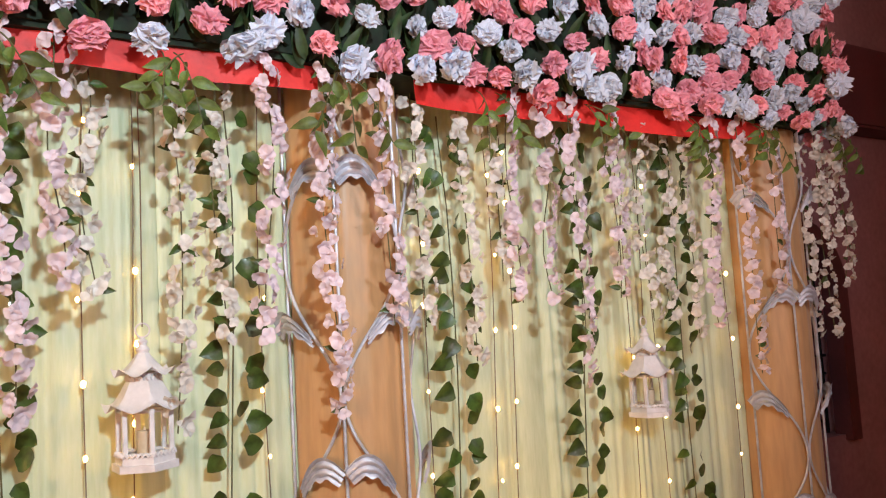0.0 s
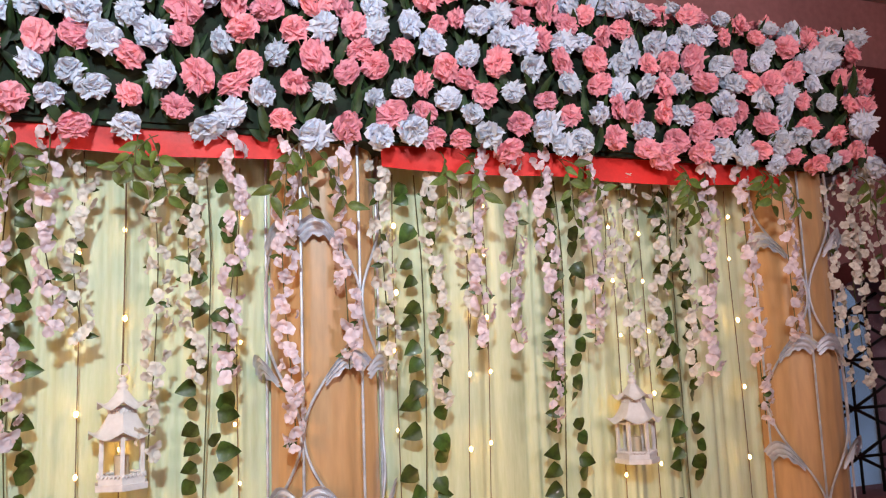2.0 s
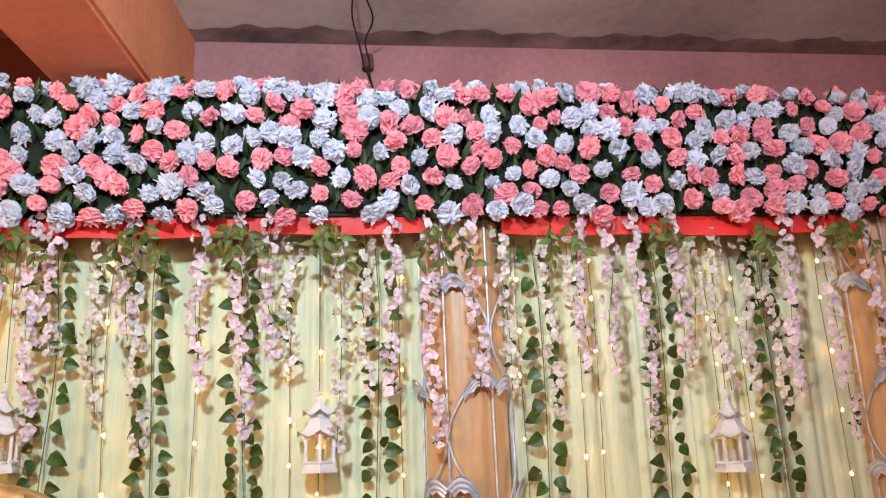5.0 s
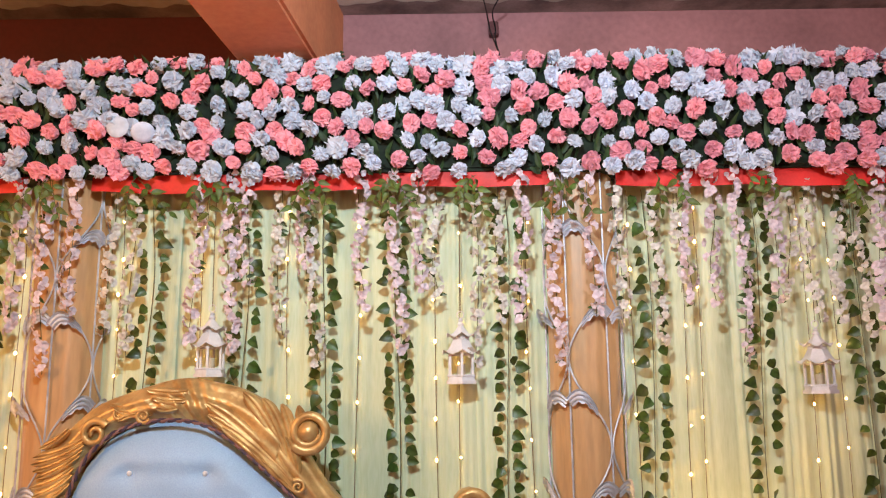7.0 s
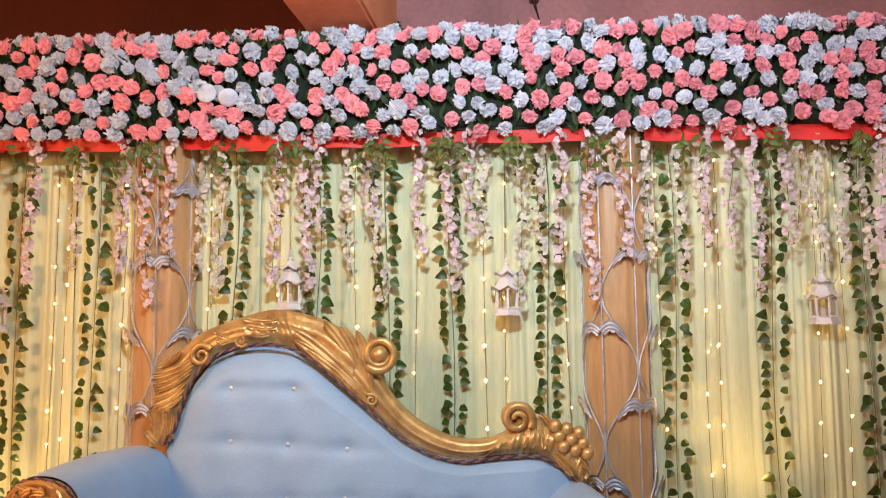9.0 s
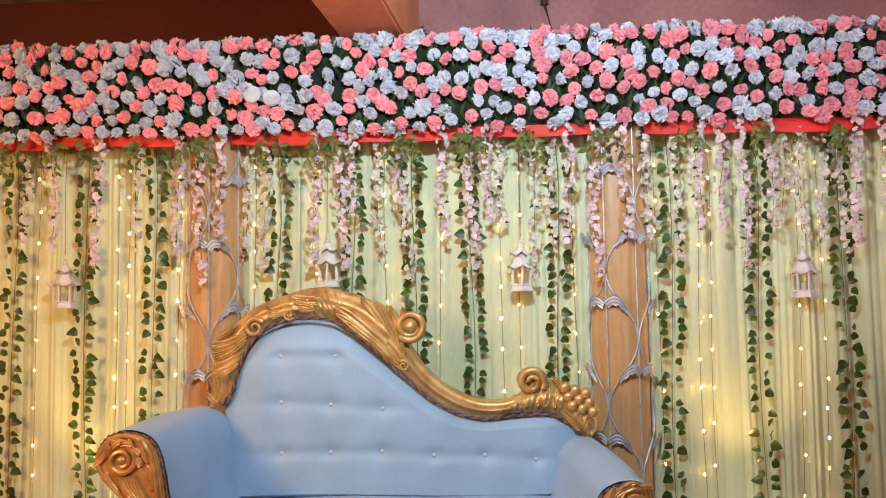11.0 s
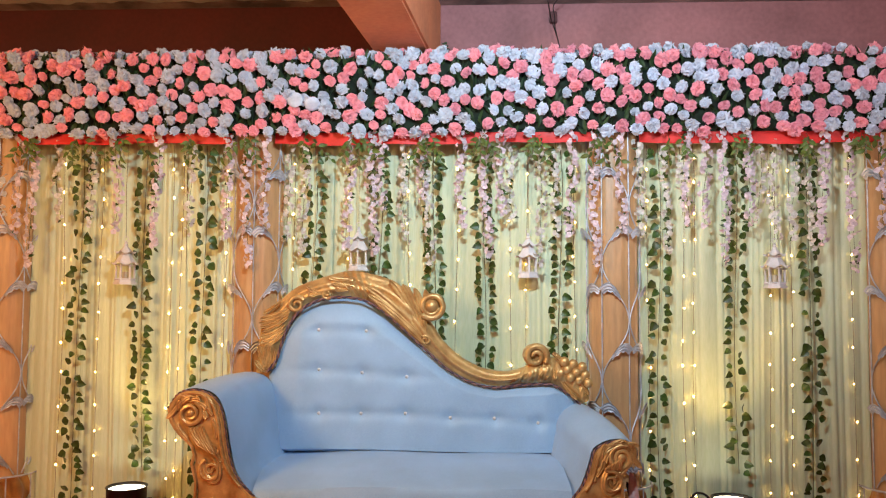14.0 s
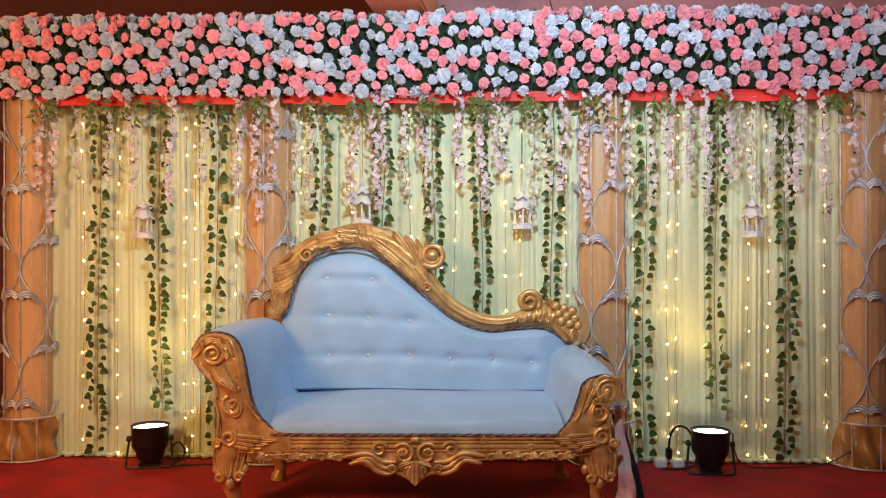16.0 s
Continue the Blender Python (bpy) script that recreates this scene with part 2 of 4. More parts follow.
structure("wall_right", Geo().box((5, -9, 0), (5.2, 0.5, 2.785)), HALL_WALL, "plain painted side wall", "wall")
structure("wall_front", Geo().box((-5, -9.2, 0), (5, -9, 2.785)), HALL_WALL, "plain painted wall at the hall's far end", "wall")
structure("ceiling", Geo().box((-5.2, -9.2, 2.785), (5.2, 0.7, 2.95)), PLASTER, "greyish beige ceiling plaster with damp stains", "ceiling")


def slanted_beam():
    """The beam runs a little askew from the back wall towards the hall."""
    bm = bmesh.new()
    low = [bm.verts.new((x + 0.085 * (y - 0.298), y, 2.4)) for x, y in ((-0.455, 0.298), (-0.165, 0.298), (-0.165, -8.99), (-0.455, -8.99))]
    top = [bm.verts.new((v.co.x, v.co.y, 2.784)) for v in low]
    bm.faces.new(low)
    bm.faces.new(top)
    for k in range(4):
        bm.faces.new((low[k], low[(k + 1) % 4], top[(k + 1) % 4], top[k]))
    bmesh.ops.recalc_face_normals(bm, faces=bm.faces[:])
    bmesh.ops.bevel(bm, geom=[e for e in bm.edges if abs(e.verts[0].co.z - 2.4) < 0.001 and abs(e.verts[1].co.z - 2.4) < 0.001 and abs(e.verts[0].co.y - e.verts[1].co.y) > 1], offset=0.012, segments=2, affect="EDGES")
    return bm


structure("ceiling_beam", Geo().add_bm(slanted_beam()), PAINT_BEAM, "salmon painted concrete ceiling beam", "beam")
# the dark maroon band over the window, built as a projecting ledge
structure("wall_lintel", Geo().box((2.34, 0.17, 2.13), (4.99, 0.298, 2.46), 0.01), PAINT_MAROON, "dark maroon lintel over the window", "lintel")


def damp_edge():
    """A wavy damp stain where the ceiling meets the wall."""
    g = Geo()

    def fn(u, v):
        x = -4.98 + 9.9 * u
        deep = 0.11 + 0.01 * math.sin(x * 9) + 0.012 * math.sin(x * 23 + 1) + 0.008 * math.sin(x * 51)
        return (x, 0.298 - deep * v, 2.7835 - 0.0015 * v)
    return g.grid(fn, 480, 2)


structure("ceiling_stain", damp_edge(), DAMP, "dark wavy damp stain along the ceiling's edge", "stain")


def arch(r_in, r_out, y0, y1, z0):
    line = [(2.74 - r_out, z0)] + [(2.74 - r_out * math.cos(math.pi * i / 16), 1.5 + (r_out + 0.01) * math.sin(math.pi * i / 16)) for i in range(17)] + [(2.74 + r_out, z0)]
    back = [(2.74 + r_in, z0)] + [(2.74 + r_in * math.cos(math.pi * i / 16), 1.5 + (r_in + 0.01) * math.sin(math.pi * i / 16)) for i in range(17)] + [(2.74 - r_in, z0)]
    return Geo().slab(line + back, y0, y1)


window = tagged(thing("window_1", pose(0, 0, 0), "arched window with a dark steel grille in daylight", "window"), kind="structure")
part("window_frame", arch(0.2, 0.262, 0.27, 0.34, 0.93), PAINT_MAROON, window, "maroon arched frame")
part("pane", Geo().box((2.5, 0.42, 0.95), (2.98, 0.426, 1.76)), GLASS, window, "clear window glass").visible_shadow = False
for k in range(5):
    part("grille_bar", Geo().tube([(2.54 + 0.1 * k, 0.37, 0.95), (2.54 + 0.1 * k, 0.37, 1.7)], 0.006), BLACK, window)
for k in range(4):
    z = 0.98 + 0.17 * k
    for a, b in ((0, 1), (1, 0)):
        part("grille_bar", Geo().tube([(2.52, 0.372 + 0.008 * a, z + 0.2 * a), (2.96, 0.372 + 0.008 * a, z + 0.2 * b)], 0.006), BLACK, window)
    part("grille_bar", Geo().tube([(2.52, 0.366, z + 0.1), (2.96, 0.366, z + 0.1)], 0.006), BLACK, window)
structure("backdrop", Geo().box((1.5, 1.6, 0), (4.2, 1.62, 2.6)), DAYLIGHT, "hazy blue daylight outside the window", "sky")

# the cable from the ceiling
cable = thing("wall_cable", pose(0.46, 0.28, 2.7), "dark electric cable hanging from a small box on the wall", "cable")
part("junction_box", Geo().box((-0.02, -0.02, -0.03), (0.02, 0.018, 0.03), 0.004), PAINT_MAROON, cable)
for s in (-1, 1):
    part("wire", Geo().tube(curve([(s * 0.03 - 0.03, -0.42, 0.083), (s * 0.02 - 0.035, -0.36, 0.06), (s * 0.035 - 0.02, -0.25, 0.035), (s * 0.012 - 0.022, -0.12, 0.02), (s * 0.012 - 0.005, -0.03, -0.01), (0.0 + s * 0.004, -0.03, -0.05), (0.02, -0.05, -0.14), (0.05, -0.1, -0.3)], 30), 0.003, 6), CABLE, cable)

# ---- curtains ----
PILLARS = (-2.42, -1.083, 0.733, 2.115)
PILLAR_R = 0.125


def curtain(x0, x1, seed, widths):
    rnd = random.Random(seed)
    hang = thing("curtain", pose((x0 + x1) / 2, 0, 0), "pale green pleated sheer curtain hanging between two orange columns", "curtain", "backdrop curtains")
    step = (x1 - x0) / widths
    for k in range(widths):
        a = x0 + k * step - (x0 + x1) / 2
        wide = step + (0.006 if k < widths - 1 else 0)
        ph = [rnd.uniform(0, 6.28) for _ in range(4)]
        pleats = step / rnd.uniform(0.034, 0.042)

        def fn(u, v):
            w = u * pleats * 2 * math.pi + 1.1 * math.sin(u * 9 + ph[0]) + 0.35 * math.sin(v * 5 + ph[1]) * math.sin(u * 21)
            fold = 1 - abs(math.cos(w / 2)) ** 5
            y = 0.006 + 0.004 * (k % 2) - 0.0065 * fold * (0.55 + 0.45 * math.sin(u * 13 + ph[2])) - 0.005 * math.sin(w * 0.37 + ph[3]) - 0.004 * math.sin(v * 4 + ph[3]) * math.sin(u * 7)
            return (a + u * wide + 0.0015 * math.sin(w) + 0.004 * math.sin(v * 6 + ph[1] + u * 3), y, 0.012 + 2.1 * v)
        part("curtain_width", Geo().grid(fn, int(pleats * 16), 14), DRAPE, hang)
    hem = [(-(x1 - x0) / 2 + (x1 - x0) * i / 90, -0.02 + 0.014 * math.sin(i * 1.3) + 0.006 * rnd.random(), 0.014 + 0.006 * rnd.random()) for i in range(91)]
    part("hem", Geo().tube(hem, 0.012, 6), DRAPE, hang, "crumpled hem lying on the carpet")


for i, (seed, widths) in enumerate(((3, 4), (5, 6), (8, 4))):
    curtain(PILLARS[i] + 0.118, PILLARS[i + 1] - 0.118, seed, widths)
structure("backdrop_cloth", Geo().box((-2.6, 0.04, 0), (2.3, 0.05, 2.1)), BACKING, "brown backing cloth behind the curtains", "cloth")


# ---- columns ----
def on_drum(w, z, r=PILLAR_R + 0.006):
    """A point of the column's front: w is the angle from the front in radians."""
    return (r * math.sin(w), -r * math.cos(w), z)


def iron_leaf(side):
    """A fluted leaf that rises from the vine, arches over and droops at its ragged tip."""
    g = Geo()

    def fn(u, v):
        s = (v - 0.5) * 2
        half = 0.004 + 0.019 * math.sin(min(1, 0.08 + u) * math.pi * 0.86) ** 0.7 * (1 + 0.22 * math.sin(u * 21 + 1) * max(0, -s))
        rise = 0.052 * math.sin(u * 2.2) - 0.02 * u ** 3
        flute = 0.006 * abs(math.sin((v - 0.5) * 9.4)) + 0.004 * s
        return (side * (0.094 * u + 0.012 * s * u), -0.004 - flute - 0.016 * math.sin(u * 3), rise + s * half)
    return g.grid(fn, 18, 12)


LEAF_MESH = [iron_leaf(s).mesh("iron_leaf", SILVER) for s in (-1, 1)]


def column(cx, seed, turn, joint):
    rnd = random.Random(seed)
    col = thing("column", pose(cx, 0, 0), "round column in orange satin with silver ironwork vines and leaves", "column", "backdrop columns")
    ph = rnd.uniform(0, 6)

    def cloth(u, v):
        w = (u - 0.5) * 3.3
        r = PILLAR_R - 0.004 + 0.0008 * math.sin(u * 60 + ph + 0.9 * math.sin(v * 5)) + 0.0016 * math.sin(u * 17 + v * 3 + ph)
        return (r * math.sin(w), -r * math.cos(w), 0.2 + 1.8 * v)
    part("cloth_wrap", Geo().grid(cloth, 90, 16), ORANGE, col, "smooth orange satin wrap")
    gap, half_turn = math.pi / 3, 0.29
    for k in range(-2, 4):
        w = turn + k * gap
        if abs(w) < 1.75:
            part("upright_rod", Geo().tube([on_drum(w, z) for z in (0.0, 0.5, 1.0, 1.5, 2.0)], 0.0034, 6), SILVER, col)
    part("top_ring", Geo().tube([on_drum((i / 24 - 0.5) * 3.4, 2.0) for i in range(25)], 0.005), SILVER, col)
    for k in range(-2, 3):
        lo, hi = turn + k * gap, turn + (k + 1) * gap
        if max(abs(lo), abs(hi)) > 2.3:
            continue
        if k % 2:
            lo, hi = hi, lo

        def bend(z):
            return lo + (hi - lo) * (0.5 - 0.48 * math.cos(math.pi * (z - joint) / half_turn))
        part("iron_vine", Geo().tube([on_drum(bend(0.24 + 1.74 * i / 120), 0.24 + 1.74 * i / 120, PILLAR_R + 0.009) for i in range(121)], 0.0034, 6), SILVER, col)
        for n in range(-4, 3):
            z = joint + half_turn * (n + 0.5)
            if not 0.3 < z < 1.9:
                continue
            goal = lo if n % 2 else hi
            w = (lo + hi) / 2 - 0.3 * (goal - (lo + hi) / 2)
            side = 1 if goal > w else -1
            leaf = part("iron_leaf", LEAF_MESH[0 if side < 0 else 1], SILVER, col)
            leaf.matrix_local = Matrix.Translation(on_drum(w, z - 0.03, PILLAR_R + 0.014)) @ pose(0, 0, 0, 0, rnd.uniform(-7, 7), math.degrees(w + side * 0.32))
    for z, r in ((0.012, 0.185), (0.24, 0.185)):
        part("cage_ring", Geo().tube([(r * math.cos(a * math.pi / 20), -r * math.sin(a * math.pi / 20), z) for a in range(-4, 25)], 0.005), SILVER, col)
    for a in (0.2, 0.9, 1.57, 2.3, 2.95):
        part("cage_bar", Geo().tube([(0.185 * math.cos(a), -0.185 * math.sin(a), z) for z in (0.012, 0.12, 0.24)], 0.0035), SILVER, col)

    def bunch(u, v):
        w = (u - 0.5) * 3.6
        r = 0.15 + 0.016 * math.sin(u * 31 + 4 * v + ph) + 0.014 * math.sin(v * 9 + u * 12) * math.sin(u * 5) - 0.04 * (v - 0.4) ** 2
        return (r * math.sin(w), -r * math.cos(w), 0.004 + 0.225 * v)
    part("gathered_cloth", Geo().grid(bunch, 70, 20), SATIN, col, "bunched gold satin inside the wire cage")


for i, (x, turn, joint) in enumerate(zip(PILLARS, (0.1, 0.05, -0.58, -0.32), (1.04, 1.04, 1.33, 1.04))):
    column(x, 20 + i, turn, joint)


# ---- flower pelmet ----
def petal_flower(seed, r, rings, ruffle):
    """A full bloom of frilled petals in rings, its face along z."""
    rnd = random.Random(seed)
    g = Geo()
    for ring, (count, lift, reach) in enumerate(rings):
        turn = rnd.uniform(0, 6)
        for k in range(count):
            a = turn + 2 * math.pi * k / count + rnd.uniform(-0.25, 0.25)
            tilt = lift + rnd.uniform(-0.2, 0.2)
            p1, p2 = rnd.uniform(0, 6), rnd.uniform(0.86, 1.1)
            wide = 1.9 * math.pi * reach * r / count

            def fn(u, v):
                s = (v - 0.5) * 2
                out = reach * r * p2 * u * (1 - 0.1 * s * s + 0.03 * math.sin(v * 17 + p1))
                half = wide * (0.3 + 0.7 * math.sin(u * 1.9)) * (1 - 0.8 * max(0, (u - 0.5) / 0.5) ** 2) ** 0.5
                wave = ruffle * r * math.sin(v * 9 + p1) * u * u
                rise = out * math.sin(tilt) * (1.3 - 0.55 * u * u) + wave - 0.2 * r * u ** 4
                d = out * math.cos(tilt)
                return (d * math.cos(a) - s * half * math.sin(a) + wave * 0.4 * math.cos(a), d * math.sin(a) + s * half * math.cos(a) + wave * 0.4 * math.sin(a), rise + ring * 0.07 * r)
            g.grid(fn, 4, 6)
    return g


ROSE = ((6, 0.2, 1.0), (6, 0.62, 1.0), (5, 0.92, 0.95), (4, 1.15, 0.85), (3, 1.38, 0.7))
CARNATION = ((7, 0.2, 1.0), (7, 0.55, 1.0), (6, 0.85, 0.95), (5, 1.1, 0.88), (4, 1.35, 0.75))
R = 0.042
FLOWERS = {
    "pink": [petal_flower(s, R, ROSE if s % 2 else CARNATION, 0.2).mesh("rose", PINK) for s in range(5)],
    "white": [petal_flower(s + 10, R, ROSE if s % 3 else CARNATION, 0.24).mesh("rose", WHITE_BLUE) for s in range(5)],
}


def long_leaf(length, width, curl, fold=0.3, n=6, teeth=0.0):
    g = Geo()

    def fn(u, v):
        s = (v - 0.5) * 2
        half = width * 0.5 * math.sin(math.pi * min(1, u ** 0.72)) * (1 + teeth * math.sin(u * 40))
        return (s * half, length * u, fold * abs(s) * half - curl * length * u * u)
    return g.grid(fn, n, 4)


PELMET_X0, PELMET_X1, PELMET_Y, PELMET_Z0, PELMET_Z1 = -2.66, 2.27, -0.195, 1.955, 2.37
pelmet = thing("flower_pelmet", pose(0, 0, PELMET_Z0), "long box pelmet packed with coral pink and bluish white artificial roses", "flower pelmet")
part("backing", Geo().box((PELMET_X0 + 0.02, PELMET_Y + 0.03, 0.02), (PELMET_X1 - 0.02, 0.03, PELMET_Z1 - PELMET_Z0 - 0.02), 0.01), GREEN_FOAM, pelmet, "dark green foliage backing")


for a, b in zip(PILLARS, PILLARS[1:]):
    def band(u, v):
        x = a + 0.11 + (b - a - 0.22) * u
        return (x, -0.142 + 0.004 * math.sin(x * 23) + 0.005 * math.sin(x * 7 + v * 4), -0.036 + 0.1 * v + 0.006 * math.sin(x * 3.1) + 0.004 * math.sin(x * 11))
    part("red_band", Geo().grid(band, 120, 5), RED_CLOTH, pelmet, "red satin band below the roses")
rnd = random.Random(11)
spots, taken = [], {}


def is_free(x, z, gap):
    cell = (int(x // 0.07), int(z // 0.07))
    return all((x - a) ** 2 + (z - b) ** 2 > gap * gap for i in (-1, 0, 1) for k in (-1, 0, 1) for a, b in taken.get((cell[0] + i, cell[1] + k), ()))


for attempt in range(14000):
    x, z = rnd.uniform(PELMET_X0, PELMET_X1), rnd.uniform(0.012, 0.4)
    if not is_free(x, z, 0.062 if attempt < 3000 else 0.055 if attempt < 9000 else 0.05):
        continue
    taken.setdefault((int(x // 0.07), int(z // 0.07)), []).append((x, z))
    low = max(0, 1 - z / 0.22)
    spots.append((x, PELMET_Y - 0.006 - 0.014 * math.sin(z / 0.4 * math.pi) + rnd.uniform(-0.012, 0.012), z, 96 + 26 * low - 25 * max(0, z - 0.3) / 0.1 + rnd.uniform(-34, 34), rnd.uniform(-42, 42)))
for row in range(2):
    x = PELMET_X0
    while x < PELMET_X1:
        spots.append((x, -0.165 + 0.06 * row + rnd.uniform(-0.015, 0.015), 0.412 + 0.01 * row + rnd.uniform(-0.012, 0.012), 52 - 25 * row + rnd.uniform(-18, 18), rnd.uniform(-40, 40)))
        x += rnd.uniform(0.06, 0.085)
for k in range(22):
    spots.append((PELMET_X1 + 0.012, -0.16 + 0.06 * (k % 3) + rnd.uniform(-0.01, 0.01), 0.02 + 0.055 * (k // 3) + rnd.uniform(-0.01, 0.01), 90 + rnd.uniform(-15, 15), 80 + rnd.uniform(-20, 20)))
rest = {"pink": Geo(), "white": Geo()}
GEOS = {"pink": [petal_flower(s, R, ROSE if s % 2 else CARNATION, 0.2) for s in range(3)], "white": [petal_flower(s + 10, R, ROSE if s % 3 else CARNATION, 0.24) for s in range(3)]}
count, placed = 0, []
for i, (x, y, z, tilt, yaw) in enumerate(spots):
    around = [q[2] for q in placed if (q[0] - x) ** 2 + (q[1] - z) ** 2 < 0.0095]
    lean = around.count("pink") - around.count("white")
    kind = "pink" if rnd.random() < 0.52 - 0.16 * lean else "white"
    placed.append((x, z, kind))
    size = rnd.uniform(0.6, 0.92)
    m = pose(x, y, z, tilt, 0, yaw) @ pose(0, 0, 0, 0, 0, rnd.uniform(-35, 35) if z < 0.12 else rnd.uniform(0, 360)) @ Matrix.Diagonal((size, size * rnd.uniform(0.72, 1.0), size * rnd.uniform(0.8, 1.15), 1))
    if x > -0.15 and count < 300:
        count += 1
        part("rose", rnd.choice(FLOWERS[kind]), None, pelmet).matrix_local = m
    else:
        rest[kind].add(rnd.choice(GEOS[kind]), m)
for kind, material in (("pink", PINK), ("white", WHITE_BLUE)):
    tagged(part("rose_mass", rest[kind], material, pelmet, "coral pink roses" if kind == "pink" else "bluish white roses"), kind="stuff")
ferns = Geo()
blade = long_leaf(0.075, 0.022, 0.35)
for k in range(1500):
    x, z = rnd.uniform(PELMET_X0, PELMET_X1), rnd.uniform(-0.005, 0.375)
    ferns.add(blade, pose(x, PELMET_Y + 0.012, z, 90 + rnd.uniform(-55, 20), rnd.uniform(-40, 40), rnd.uniform(-180, 180)) @ pose(0, 0, 0, rnd.uniform(10, 60), 0, 0))
for k in range(45):
    ferns.add(blade, pose(rnd.uniform(PELMET_X0, PELMET_X1), rnd.uniform(-0.18, 0), 0.395, rnd.uniform(5, 45), 0, rnd.uniform(0, 360)))
for x, y, z, rx, rz in ((-0.1, -0.15, 0.4, 55, 20), (PELMET_X1 + 0.01, -0.14, 0.27, 10, -80), (PELMET_X1, -0.12, 0.36, 30, -60)):
    for k in range(9):
        ferns.add(long_leaf(0.045, 0.016, 0.3), pose(x, y, z, rx, 0, rz) @ pose(0, 0.012 * k, 0, 0, 0, (50 - 4 * k) * (1 if k % 2 else -1)))
for x, z, turn in ((-0.851, 2.119, 0), (-0.766, 2.101, 25)):
    disc = Geo().turned([(0.0, 0.012), (0.02, 0.013), (0.034, 0.01), (0.0385, 0.004), (0.036, 0.0), (0.0, -0.002)], sides=22)
    part("paper_disc", disc, WHITE_BLUE, pelmet, "flat round bluish white paper bloom").matrix_local = pose(x, PELMET_Y - 0.045, z - PELMET_Z0, 88 + turn * 1.6, 0, turn)
tagged(part("foliage", ferns, FERN, pelmet, "dark green artificial fern leaves between the roses"), kind="stuff")

# ---- garlands ----
def ivy_leaf_geo(size, seed):
    g = Geo()
    r = random.Random(seed)
    droop = r.uniform(0.15, 0.45)

    def fn(u, v):
        s = (v - 0.5) * 2
        half = size * 0.44 * (math.sin(math.pi * u ** 0.55)) ** 0.8
        back = -0.12 * size * abs(s) * (1 - u)
        return (s * half, size * (u + back), 0.28 * abs(s) * half - droop * size * u * u)
    return g.grid(fn, 6, 4)


IVY_MESH = [ivy_leaf_geo(0.046, s).mesh("leaf", IVY) for s in range(4)]
SPRAY_MESH = [long_leaf(0.056, 0.026, 0.25 + 0.1 * s).mesh("leaf", SPRAY) for s in range(3)]


def blossom_geo(seed, size):
    """A small open floret with four or five rounded, cupped petals."""
    r = random.Random(seed)
    g = Geo()
    count = r.choice((4, 5))
    for k in range(count):
        a = 2 * math.pi * k / count + r.uniform(-0.3, 0.3)
        tilt = r.uniform(0.0, 0.8)
        long = size * r.uniform(0.8, 1.15)

        def fn(u, v):
            s = (v - 0.5) * 2
            half = long * 0.5 * math.sin(0.3 + 2.5 * u) ** 0.7
            d = long * u * (1 - 0.12 * s * s)
            return (d * math.cos(tilt) * math.cos(a) - s * half * math.sin(a), d * math.cos(tilt) * math.sin(a) + s * half * math.cos(a), d * math.sin(tilt) + 0.35 * half * s * s - 0.3 * long * u ** 3)
        g.grid(fn, 4, 4)
    return g


BLOSSOM = {"pink": [blossom_geo(s, 0.025).mesh("blossom", LILAC) for s in range(6)], "white": [blossom_geo(s + 7, 0.024).mesh("blossom", IVORY) for s in range(6)]}
GREEN_BIT = long_leaf(0.03, 0.014, 0.3).mesh("leaf", IVY)


def stem_line(rnd, z0, z1, sway):
    a, b = rnd.uniform(0, 6), rnd.uniform(3, 6)
    n = max(6, int((z0 - z1) / 0.05))
    return [(sway * math.sin(a + b * i / n) * min(1, i / 4), 0.008 * math.sin(a * 2 + 1.7 * b * i / n), (z1 - z0) * i / n) for i in range(n + 1)]


def at_line(line, d):
    n = len(line) - 1
    k = min(int(d * n), n - 1)
    return Vector(line[k]).lerp(Vector(line[k + 1]), d * n - k)


def ivy_vine(x, z1, seed, y=-0.05, z0=1.93):
    rnd = random.Random(seed)
    vine = thing("ivy_vine", pose(x, y, z0), "long dark green artificial ivy vine hanging before the curtain", "vine", "ivy vines")
    line = stem_line(rnd, z0, z1, 0.012)
    part("stem", Geo().tube(line, 0.0016, 5), STEM, vine)
    d = rnd.uniform(0, 0.03)
    span = z0 - z1
    while d < span:
        for side in (-1, 1):
            for k in range(2 if rnd.random() < 0.75 else 1):
                p = at_line(line, min(1, max(0, d + k * 0.036 + (0.02 if side > 0 else 0)) / span))
                leaf = part("leaf", rnd.choice(IVY_MESH), None, vine)
                s = rnd.uniform(0.72, 1.14)
                leaf.matrix_local = Matrix.Translation(p + Vector((side * rnd.uniform(0.012, 0.026), -rnd.uniform(0.002, 0.02), 0))) @ pose(0, 0, 0, 90 + rnd.uniform(-25, 25), side * (126 + rnd.uniform(-32, 28)), rnd.uniform(-25, 25)) @ Matrix.Scale(s, 4)
        d += rnd.uniform(0.07, 0.105)


